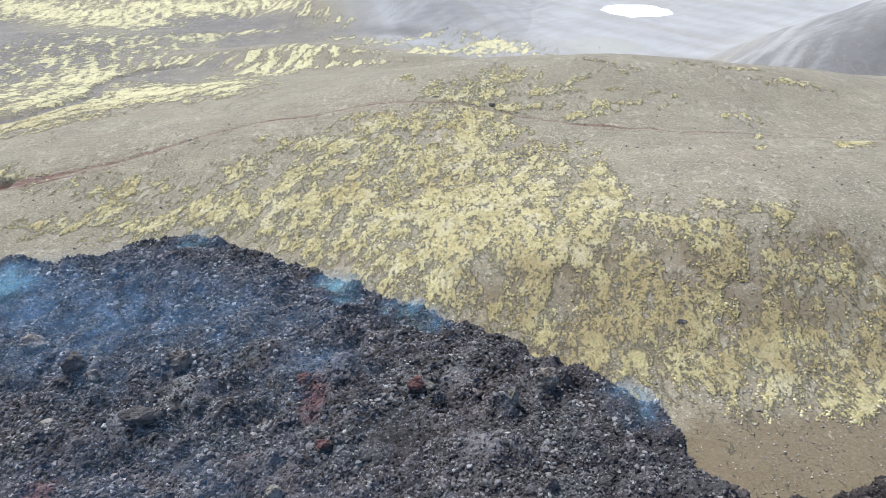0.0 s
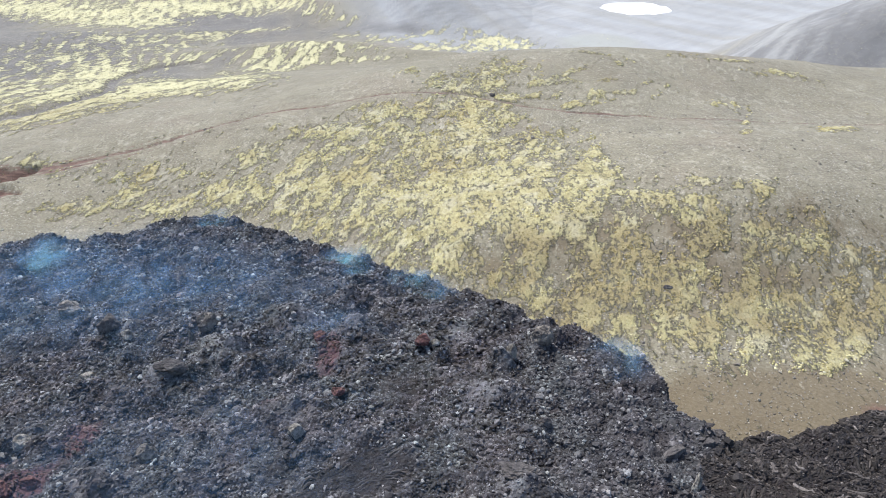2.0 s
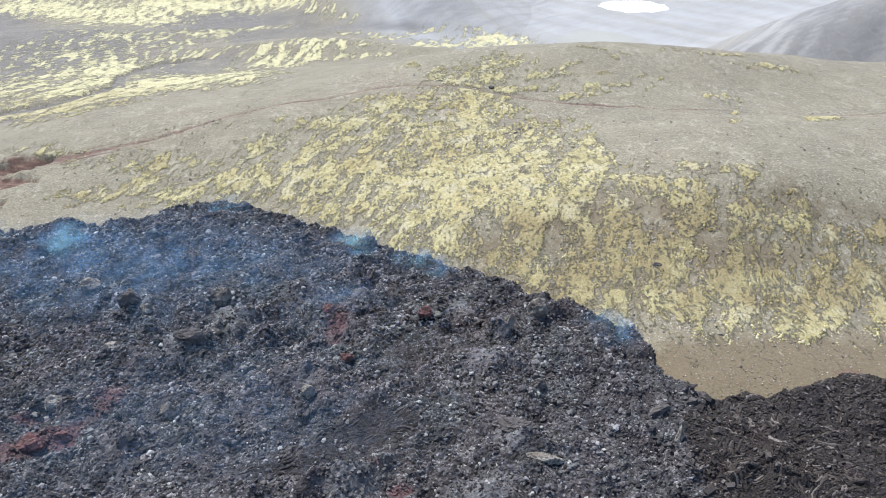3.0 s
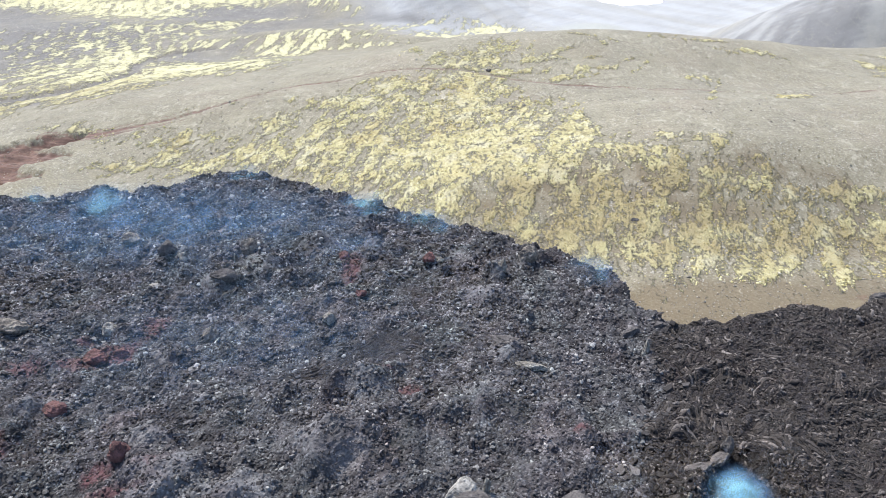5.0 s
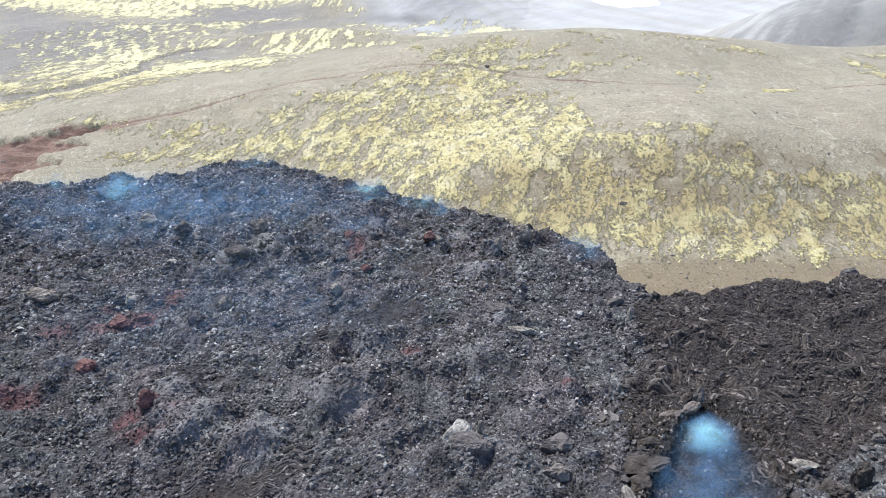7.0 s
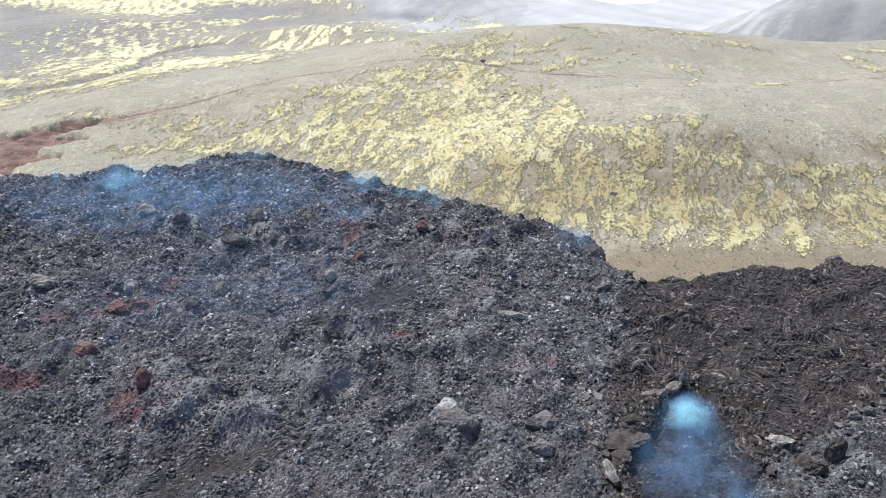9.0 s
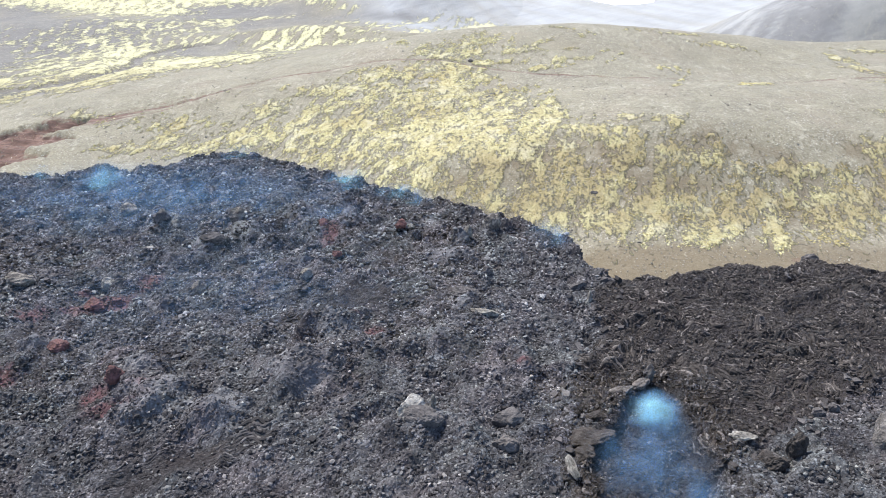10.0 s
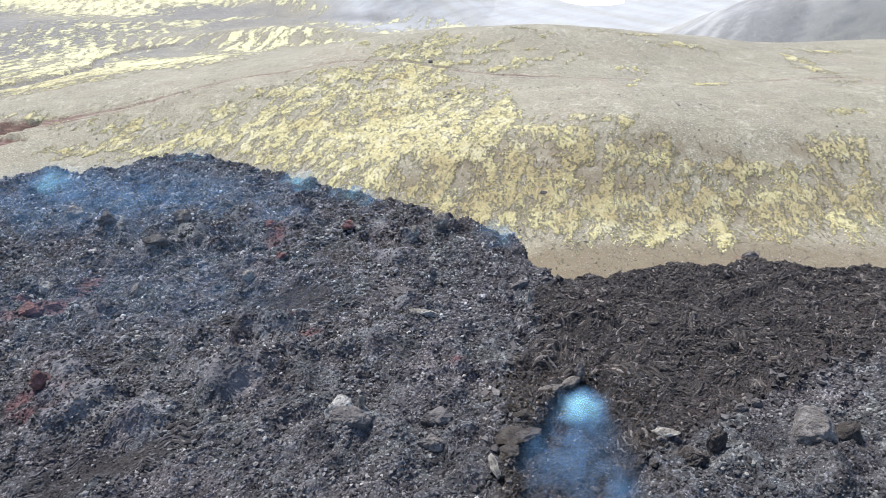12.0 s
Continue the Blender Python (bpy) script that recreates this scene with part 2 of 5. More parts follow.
def cushion_material():
    m = Nodes("moss_cushions", 0.95, 0.1)
    own = m.node("ShaderNodeNewGeometry").outputs["Random Per Island"]
    colour = m.ramp(own, [(0.0, (0.28, 0.243, 0.115)), (0.3, (0.43, 0.388, 0.19)), (0.55, (0.53, 0.49, 0.26)), (0.80, (0.62, 0.585, 0.36)), (0.90, (0.52, 0.50, 0.41)), (0.97, (0.24, 0.22, 0.20))])
    warm = m.mix(m.math("MULTIPLY", m.step(m.noise(14, 3), 0.5, 0.7), 0.4), colour, (0.32, 0.24, 0.085))
    warm = m.mix(m.math("MULTIPLY", m.step(m.noise(5, 4, 0.65), 0.50, 0.64), 0.6), warm, (0.52, 0.490, 0.360))
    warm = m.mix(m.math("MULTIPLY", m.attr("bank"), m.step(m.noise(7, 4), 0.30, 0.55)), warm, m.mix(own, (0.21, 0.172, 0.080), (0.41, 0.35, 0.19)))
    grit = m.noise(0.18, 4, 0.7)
    # hollows of each cushion are darkened in the colour too
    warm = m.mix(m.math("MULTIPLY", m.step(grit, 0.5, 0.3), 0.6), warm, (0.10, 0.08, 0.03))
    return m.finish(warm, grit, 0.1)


CUSHION = cushion_material()
GROUND, LAVA = ground_material(), lava_material()
CLINKER = rubble_material("clinker_blocks", [(0.0, (0.022, 0.020, 0.025)), (0.30, (0.043, 0.042, 0.050)), (0.55, (0.087, 0.085, 0.097)), (0.74, (0.152, 0.151, 0.167)), (0.88, (0.230, 0.231, 0.249)), (0.965, (0.31, 0.315, 0.332)), (0.997, (0.48, 0.49, 0.51))], zoned=True)
CRUSTY = rubble_material("crust_slabs", [(0.0, (0.020, 0.0165, 0.016)), (0.40, (0.032, 0.0265, 0.025)), (0.68, (0.058, 0.049, 0.0465)), (0.88, (0.112, 0.097, 0.093)), (1.0, (0.25, 0.225, 0.22))])
SEAM = rubble_material("seam_blocks", [(0.0, (0.022, 0.020, 0.022)), (0.45, (0.058, 0.052, 0.055)), (0.8, (0.115, 0.106, 0.110)), (1.0, (0.185, 0.173, 0.175))])
STONE = rubble_material("hill_stones", [(0.0, (0.17, 0.155, 0.138)), (0.25, (0.22, 0.20, 0.178)), (0.6, (0.36, 0.335, 0.295)), (1.0, (0.52, 0.495, 0.44))], 0.2)


def snow_material():
    m = Nodes("old_snow", 0.6, 0.3)
    return m.finish(m.ramp(m.noise(5, 5), [(0.3, (0.72, 0.74, 0.77)), (0.6, (0.86, 0.87, 0.89))]), m.noise(1.5, 4), 0.1)


SNOW = snow_material()

# ---- lie of the land (plain functions of x and y, in metres) ----
def smooth(t):
    t = np.clip(t, 0, 1)
    return t * t * (3 - 2 * t)


def lattice(i, j, seed):
    """Repeatable random numbers from 0 to 1 at whole places."""
    i, j = np.asarray(i, np.int64), np.asarray(j, np.int64)
    n = (i * 374761393 + j * 668265263 + seed * 974634541) & 0xFFFFFFFF
    n = ((n ^ (n >> 13)) * 1274126177) & 0xFFFFFFFF
    n = ((n ^ (n >> 16)) * 2246822519) & 0xFFFFFFFF
    return ((n ^ (n >> 15)) & 0xFFFFFF) / float(0xFFFFFF)


def waves(x, y, size, seed=0):
    """Smooth noise from about -1 to 1 with lumps of that size."""
    u, v = np.atleast_1d(x) / size, np.atleast_1d(y) / size
    i, j = np.floor(u).astype(np.int64), np.floor(v).astype(np.int64)
    f, g = u - i, v - j
    total = 0
    for a in (0, 1):
        for b in (0, 1):
            ang = lattice(i + a, j + b, seed) * 2 * np.pi
            dot = np.cos(ang) * (f - a) + np.sin(ang) * (g - b)
            s, t = f if a else 1 - f, g if b else 1 - g
            total = total + dot * (s ** 3 * (s * (6 * s - 15) + 10)) * (t ** 3 * (t * (6 * t - 15) + 10))
    return total * 1.5


def rough(x, y, size, octaves, seed=0, gain=0.5):
    total, amp = 0, 1.0
    for k in range(octaves):
        total = total + amp * waves(x + 17.3 * k, y - 9.1 * k, size / 2 ** k, seed + k)
        amp *= gain
    return total


def ridges(x, y, size, octaves, seed=0):
    total, amp = 0, 1.0
    for k in range(octaves):
        total = total + amp * (1 - 2 * np.abs(waves(x + 31.7 * k, y + 11.9 * k, size / 2 ** k, seed + k)))
        amp *= 0.5
    return total


def mound(x, y, cx, cy, rx, ry, turn=0.0):
    """A round hill of height 1."""
    c, s = math.cos(radians(turn)), math.sin(radians(turn))
    u, v = (x - cx) * c + (y - cy) * s, (y - cy) * c - (x - cx) * s
    return np.exp(-(u / rx) ** 2 - (v / ry) ** 2)


# swells of the near hill: centre and height, each about 34 x 30 m
SWELLS = [
    (-65, 100, 0.8), (-25, 100, -3.0), (15, 100, -0.7), (55, 100, 5.5), (95, 100, -0.5),
    (-110, 135, 2.4), (-65, 135, -0.9), (55, 135, 3.5), (95, 135, 3.6), (135, 135, 2.2),
    (-110, 170, 4.0), (-65, 170, 4.7), (-25, 170, 3.4), (55, 170, 1.2), (95, 170, -2.2), (135, 170, 1.1),
    (-110, 205, 1.9), (-65, 205, 2.3), (-25, 205, 4.9), (15, 205, 4.4), (55, 205, 5.9), (95, 205, 1.2), (140, 215, -3.0),
    (-65, 240, 3.0), (15, 240, 2.8), (55, 240, 2.6),
]


def land(x, y):
    """Height of the bare ground."""
    x, y = np.asarray(x, float), np.asarray(y, float)
    z = -4.0 - 20.0 * smooth((y - 262) / 100) * smooth((x + 70) / 100)
    z = z - 9.0 * smooth((y - 225) / 120) * smooth((10 - x) / 80)
    foot = 76 + 30 * smooth((10 - x) / 70)
    z = z + 9.0 * smooth((y - foot) / 34) * smooth((x + 75) / 90) * (1 - smooth((y - 215) / 90))
    for cx, cy, h in SWELLS:
        z = z + h * np.exp(-((x - cx) / 34) ** 2 - ((y - cy) / 30) ** 2)
    # the crest runs on and falls away
    z = z + 4.2 * np.exp(-((x - 112) / 46) ** 2 - ((y - 218) / 22) ** 2)
    z = z - 12.0 * smooth((y - 228) / 50) * smooth((x - 70) / 50) * (1 - smooth((y - 330) / 60))
    # low hills beyond the stream on the mossy side
    z = z + 9.0 * mound(x, y, -235, 345, 95, 60, 20) + 8.0 * mound(x, y, -70, 335, 60, 22, 8)
    z = z + 6.0 * mound(x, y, 0, 318, 40, 16, -6)
    z = z + 14.0 * smooth((y - 430) / 250) * smooth((-x - 20) / 120)
    # valley sides round the far plain
    d = ((x - 110) * 120 - (y - 355) * 125) / 173.3
    d = d + 10 + 6 * waves(x, y, 70, 5) + 2.0 * rough(x - y, (x + y) * 0.12, 14, 3, 8)
    z = z + 0.58 * np.maximum(0, d) ** 2 / (np.maximum(0, d) + 18) * smooth((y - 285) / 60)
    e = (-(x - 45) * 270 + (y - 430) * 45) / 273.7
    z = z + 0.30 * np.maximum(0, e + 5 * waves(x, y, 60, 6)) * smooth((y - 410) / 90) * smooth((x + 130) / 110)
    # hills that close the horizon all round
    r = np.hypot(x, y - 150)
    z = z + 150 * smooth((r - 800) / 1400) * (1 + 0.4 * waves(x, y, 500, 7))
    return z + 0.35 * rough(x, y, 22, 3, 11)


# ---- what grows and lies where, as patches on the plan ----
PATCHES = {"moss": [], "pale": [], "tan": [], "dark": []}


def patch(zone, x, y, rx, ry, turn, amount):
    PATCHES[zone].append((x, y, rx, ry, turn, amount))


# moss on the plain behind the stream
patch("moss", -310, 508, 48.5, 15.2, -44, 0.95)
patch("moss", -265, 489, 52.4, 15.8, -50, 0.9)
patch("moss", -222, 462, 36.5, 14.9, -44, 0.9)
patch("moss", -213, 497, 31.4, 23.2, -45, 1)
patch("moss", -183, 500, 25.9, 20.3, -3, 1)
patch("moss", -142, 496, 26.5, 20.6, -11, 1)
patch("moss", -102, 475, 38.4, 6.1, -55, 0.9)
patch("moss", -190, 438, 22.5, 14.6, -48, 0.7)
# thin moss between the bare hills
patch("moss", -145, 382, 12.5, 11.0, 21, 0.75)
patch("moss", -131, 390, 6.2, 5.8, -72, 0.8)
patch("moss", -118, 406, 18.9, 5.3, 31, 0.75)
patch("moss", -141, 353, 18.2, 12.8, 9, 0.4)
patch("moss", -98, 323, 20.9, 3.0, -5, 0.7)
patch("moss", -135, 322, 15.8, 7.9, -28, 0.35)
patch("moss", -119, 313, 21.6, 2.7, 9, 0.6)
patch("moss", -63, 434, 8.3, 2.1, 4, 0.6)
patch("moss", -55, 395, 9.1, 6.6, 9, 0.6)
patch("moss", -40, 388, 9.1, 5.4, 51, 0.6)
patch("moss", -21, 411, 22.0, 3.3, 53, 0.6)
patch("moss", -45, 325, 11.4, 4.4, 0, 0.45)
patch("moss", -30, 326, 9.3, 6.9, -53, 0.4)
# moss along the stream
patch("moss", -65, 326, 11.5, 7.4, 25, 0.9)
patch("moss", -72, 312, 14.7, 7.5, 25, 0.85)
patch("moss", -83, 293, 22.5, 8.3, 89, 0.85)
patch("moss", -48, 309, 17.0, 2.8, 5, 0.9)
patch("moss", -79, 243, 19.3, 11.3, -71, 0.85)
patch("moss", -96, 245, 13.2, 9.3, -27, 0.95)
patch("moss", -112, 244, 12.6, 8.9, -56, 0.95)
patch("moss", -110, 228, 16.3, 8.0, 89, 0.95)
patch("moss", -118, 218, 15.7, 6.7, -73, 0.95)
patch("moss", -124, 208, 17.0, 5.9, -72, 0.95)
patch("moss", -128, 198, 10.5, 4.9, -76, 0.95)
patch("moss", -131, 192, 8.2, 2.9, -70, 0.9)
patch("moss", -141, 268, 27.9, 2.9, -70, 0.9)
patch("moss", -141, 246, 22.2, 4.1, -84, 0.95)
patch("moss", -143, 228, 10.5, 5.1, 77, 0.9)
patch("moss", -154, 280, 13.3, 11.9, -80, 0.8)
patch("moss", -146, 294, 10.1, 7.3, -27, 0.7)
patch("moss", -162, 265, 13.9, 9.4, -25, 0.55)
patch("moss", -163, 249, 14.3, 6.5, -47, 0.5)
patch("moss", -109, 256, 12.6, 4.5, -50, 0.7)
patch("moss", -93, 227, 16.6, 4.7, 1, 0.8)
# flecks of moss on the dark hill
patch("moss", -162, 335, 37.4, 9.3, -56, 0.42)
patch("moss", -176, 325, 30.0, 8.6, -51, 0.42)
patch("moss", -197, 341, 27.7, 7.3, -52, 0.36)
patch("moss", -170, 303, 34.3, 7.8, -42, 0.45)
patch("moss", -184, 296, 20.5, 5.7, -45, 0.45)
patch("moss", -167, 368, 24.4, 10.1, -46, 0.36)
patch("moss", -190, 367, 28.2, 8.5, -44, 0.34)
patch("moss", -202, 320, 14.7, 6.5, -58, 0.22)
# moss on the low hill beyond
patch("moss", 27, 429, 13.4, 10.4, 8, 1)
patch("moss", 16, 406, 17.3, 8.4, 39, 1)
patch("moss", 39, 414, 16.4, 8.1, -38, 1)
patch("moss", -12, 382, 13.2, 7.2, 57, 0.95)
# moss on the crown
patch("moss", 17, 202, 8.1, 7.3, -30, 0.62)
patch("moss", 8, 195, 5.4, 4.0, -7, 0.5)
patch("moss", 21, 194, 4.6, 3.2, -5, 0.6)
patch("moss", 2, 185, 5.8, 5.1, -22, 1)
patch("moss", -14, 201, 4.2, 3.5, 28, 0.6)
patch("moss", -3, 193, 4.0, 2.2, -15, 0.5)
patch("moss", 25, 186, 9.7, 1.4, 3, 0.85)
patch("moss", 12, 185, 4.5, 4.0, 18, 0.75)
patch("moss", 36, 193, 5.6, 1.0, 36, 0.8)
patch("moss", 30, 179, 4.6, 2.3, 16, 0.75)
patch("moss", 35, 172, 6.2, 1.5, 13, 1.05)
patch("moss", 41, 179, 2.7, 2.1, -77, 0.9)
patch("moss", 50, 201, 4.2, 1.2, -62, 0.8)
patch("moss", 47, 207, 7.8, 1.7, -36, 0.7)
patch("moss", 44, 187, 4.4, 1.2, 13, 0.7)
patch("moss", 50, 179, 2.5, 1.5, -10, 0.8)
patch("moss", 56, 185, 3.1, 0.9, 42, 0.6)
patch("moss", 63, 185, 4.0, 0.6, 43, 0.6)
patch("moss", 58, 178, 4.7, 0.6, 51, 0.6)
patch("moss", 90, 211, 8.3, 1.4, 10, 0.95)
patch("moss", 104, 204, 4.8, 1.6, -14, 1)
patch("moss", 74, 212, 5.4, 1.5, 27, 0.7)
patch("moss", 93, 203, 3.7, 1.1, -24, 0.6)
patch("moss", 76, 175, 3.5, 3.1, 0, 0.8)
patch("moss", 78, 172, 3.9, 1.5, 58, 0.7)
patch("moss", 76, 160, 10.8, 0.7, 67, 0.6)
patch("moss", 68, 141, 2.8, 0.9, 64, 0.6)
patch("moss", 93, 149, 4.8, 2.6, 27, 0.95)
patch("moss", 86, 144, 4.2, 1.4, 54, 0.7)
patch("moss", 111, 200, 3.4, 0.8, 14, 0.6)
patch("moss", 21, 177, 5.8, 1.6, 1, 0.7)
patch("moss", 16, 172, 4.2, 1.8, -5, 0.7)
# the mossy gully down the middle
patch("moss", 2, 172, 7.8, 5.1, -2, 0.9)
patch("moss", 9, 167, 10.2, 4.1, 90, 0.8)
patch("moss", 4, 155, 8.8, 5.2, -88, 0.9)
patch("moss", -1, 145, 7.5, 3.7, -86, 0.5)
patch("moss", 6, 138, 10.1, 7.0, -84, 1)
patch("moss", -3, 143, 9.6, 3.0, -87, 0.5)
patch("moss", 13, 129, 10.0, 6.6, -88, 1)
patch("moss", 4, 121, 9.0, 6.1, -75, 1)
patch("moss", 17, 112, 9.0, 7.0, -58, 1)
patch("moss", 10, 109, 9.0, 3.9, -21, 1)
patch("moss", 25, 119, 9.5, 4.0, 82, 0.85)
patch("moss", 24, 105, 3.7, 2.8, -19, 0.8)
patch("moss", 29, 120, 5.7, 3.0, 82, 0.8)
patch("moss", 31, 115, 4.3, 2.1, 82, 0.7)
patch("moss", -2, 115, 7.3, 4.0, -80, 0.8)
patch("moss", 21, 142, 8.0, 5.9, 90, 0.62)
patch("moss", 29, 136, 9.3, 5.0, 86, 0.5)
patch("moss", 28, 151, 6.2, 4.6, -7, 0.4)
patch("moss", 34, 110, 3.0, 1.8, -27, 0.85)
patch("moss", 32, 134, 4.1, 2.7, 87, 0.6)
patch("moss", 17, 160, 4.0, 3.7, 26, 0.5)
# moss on the west of the hill
patch("moss", -21, 168, 9.0, 4.5, -19, 0.75)
patch("moss", -13, 170, 5.6, 4.4, -8, 0.6)
patch("moss", -8, 166, 4.1, 3.6, -6, 0.6)
patch("moss", -26, 159, 8.5, 3.2, -14, 0.75)
patch("moss", -13, 155, 10.6, 2.9, -7, 0.7)
patch("moss", -34, 160, 5.7, 2.1, -13, 0.5)
patch("moss", -21, 149, 5.6, 2.2, -20, 0.6)
patch("moss", -9, 144, 7.8, 5.9, -69, 0.5)
patch("moss", -14, 135, 10.4, 7.7, -35, 0.55)
patch("moss", -23, 140, 7.4, 4.6, -68, 0.55)
patch("moss", -15, 123, 10.4, 6.3, -36, 0.62)
patch("moss", -8, 125, 9.2, 5.3, -76, 0.55)
patch("moss", -46, 154, 4.9, 2.2, -13, 0.55)
patch("moss", -47, 166, 3.5, 1.9, -33, 0.4)
patch("moss", -60, 166, 4.4, 2.2, -26, 0.45)
patch("moss", -51, 153, 3.7, 2.4, -26, 0.5)
patch("moss", -46, 143, 8.0, 4.7, 82, 0.6)
patch("moss", -35, 143, 9.0, 5.3, 90, 0.62)
patch("moss", -33, 149, 6.4, 2.6, 53, 0.5)
patch("moss", -50, 135, 7.0, 4.4, -31, 0.62)
patch("moss", -38, 130, 9.5, 5.1, -27, 0.72)
patch("moss", -27, 130, 8.5, 5.5, -67, 0.68)
patch("moss", -27, 119, 8.9, 3.1, -24, 0.55)
patch("moss", -15, 112, 7.1, 3.3, -28, 0.7)
patch("moss", -56, 139, 5.8, 2.3, -68, 0.4)
patch("moss", -67, 132, 4.0, 2.6, -44, 0.55)
patch("moss", -73, 136, 3.3, 2.1, -53, 0.5)
patch("moss", -61, 135, 4.3, 2.5, -52, 0.5)
patch("moss", -79, 131, 3.9, 2.2, -1, 0.45)
patch("moss", -85, 133, 2.4, 1.5, -11, 0.4)
patch("moss", -66, 149, 2.4, 1.5, -28, 0.4)
patch("moss", -72, 142, 3.1, 1.9, -23, 0.4)
patch("moss", -87, 130, 2.8, 1.6, -5, 0.35)
patch("moss", -85, 143, 3.4, 1.3, 9, 0.3)
patch("moss", -106, 154, 4.4, 2.2, -47, 0.5)
patch("moss", -72, 125, 4.5, 2.7, -9, 0.4)
patch("moss", -85, 125, 4.3, 2.3, -2, 0.35)
patch("moss", -93, 151, 5.1, 1.6, 0, 0.25)
# moss in runs down the bank
patch("moss", -7, 106, 6.4, 3.7, -27, 0.75)
patch("moss", -8, 101, 4.1, 2.4, -25, 0.7)
patch("moss", 0, 101, 5.1, 3.2, -31, 0.5)
patch("moss", 6, 102, 3.8, 2.2, -20, 0.55)
patch("moss", 3, 95, 4.7, 2.6, -22, 0.6)
patch("moss", 16, 97, 4.0, 1.9, -79, 0.62)
patch("moss", 10, 92, 4.4, 3.5, -11, 0.5)
patch("moss", 23, 92, 4.8, 2.1, -89, 0.62)
patch("moss", 17, 88, 5.0, 3.1, -5, 0.55)
patch("moss", 28, 99, 3.3, 2.2, 81, 0.55)
patch("moss", 28, 93, 3.8, 2.5, 81, 0.62)
patch("moss", 34, 92, 4.1, 3.1, -7, 0.68)
patch("moss", 36, 88, 3.2, 2.7, 2, 0.68)
patch("moss", 29, 87, 4.0, 2.8, -9, 0.68)
patch("moss", 23, 85, 4.8, 2.4, -8, 0.7)
patch("moss", 31, 82, 6.3, 2.3, -5, 0.8)
patch("moss", 32, 97, 2.6, 2.0, -24, 0.5)
patch("moss", 39, 84, 3.9, 2.6, 0, 0.75)
patch("moss", 45, 83, 4.7, 2.6, 3, 0.7)
patch("moss", 43, 87, 3.2, 1.7, 0, 0.7)
patch("moss", 37, 80, 5.3, 2.3, -4, 0.8)
patch("moss", 44, 77, 4.5, 2.3, 2, 0.8)
patch("moss", 52, 80, 4.8, 2.7, 10, 0.62)
patch("moss", 49, 74, 3.9, 2.2, 13, 0.7)
patch("moss", 58, 79, 4.1, 2.5, 16, 0.68)
patch("moss", 59, 74, 4.0, 2.2, 16, 0.85)
patch("moss", 54, 72, 3.8, 1.5, 6, 0.65)
patch("moss", 64, 83, 3.6, 2.0, 19, 0.5)
patch("moss", 58, 84, 3.3, 1.7, 7, 0.5)
patch("moss", 45, 89, 2.0, 1.0, 1, 0.5)
# patches along the brow of the bank
patch("moss", 40, 107, 2.6, 2.3, -28, 0.90)
patch("moss", 38, 104, 1.8, 1.7, 83, 0.72)
patch("moss", 43, 101, 5.9, 1.1, -8, 1.02)
patch("moss", 41, 99, 5.9, 0.7, -11, 0.84)
patch("moss", 49, 109, 2.8, 1.7, -18, 0.84)
patch("moss", 53, 107, 1.5, 1.1, 30, 0.72)
patch("moss", 50, 101, 2.2, 1.5, 4, 0.72)
patch("moss", 57, 105, 2.1, 1.3, 55, 0.90)
patch("moss", 60, 108, 2.8, 0.6, 38, 0.72)
patch("moss", 44, 104, 5.1, 1.1, -13, 0.72)
patch("moss", 43, 96, 2.5, 1.9, -2, 0.54)
patch("moss", 49, 95, 3.0, 1.2, 0, 0.96)
patch("moss", 55, 97, 2.7, 1.6, 12, 0.90)
patch("moss", 55, 93, 2.5, 0.7, 1, 0.48)
patch("moss", 61, 94, 2.5, 1.1, 9, 0.72)
patch("moss", 65, 97, 1.9, 1.0, 60, 0.90)
patch("moss", 64, 101, 1.8, 0.8, 15, 0.72)
patch("moss", 65, 93, 2.2, 1.4, 32, 0.84)
patch("moss", 63, 89, 1.8, 1.0, 54, 0.60)
patch("moss", 46, 93, 4.1, 0.9, -3, 0.48)
patch("moss", 45, 113, 4.6, 1.4, -23, 0.42)
patch("moss", 38, 114, 1.9, 1.3, -38, 0.48)
patch("moss", 61, 100, 1.6, 1.0, 40, 0.36)
# moss further along the hill
patch("moss", 107, 103, 5.8, 3.2, 23, 1.10)
patch("moss", 106, 95, 3.9, 1.1, 8, 0.60)
patch("moss", 83, 94, 6.9, 1.3, 6, 1.08)
patch("moss", 77, 93, 3.3, 1.3, 15, 0.84)
patch("moss", 93, 88, 6.1, 1.7, 7, 0.72)
patch("moss", 83, 85, 7.6, 3.2, 14, 0.60)
patch("moss", 99, 85, 6.1, 3.4, 15, 0.78)
patch("moss", 69, 79, 7.3, 3.5, 16, 0.66)
patch("moss", 90, 79, 7.0, 2.8, 9, 0.60)
patch("moss", 75, 73, 6.9, 2.4, 11, 0.60)
patch("moss", 117, 121, 4.2, 1.7, 7, 0.60)
patch("moss", 138, 177, 7.2, 2.8, -85, 1.08)
patch("moss", 142, 198, 7.5, 2.5, -79, 0.96)
patch("moss", 156, 210, 7.3, 3.1, -7, 0.84)
patch("moss", 135, 154, 6.1, 3.5, 35, 0.72)
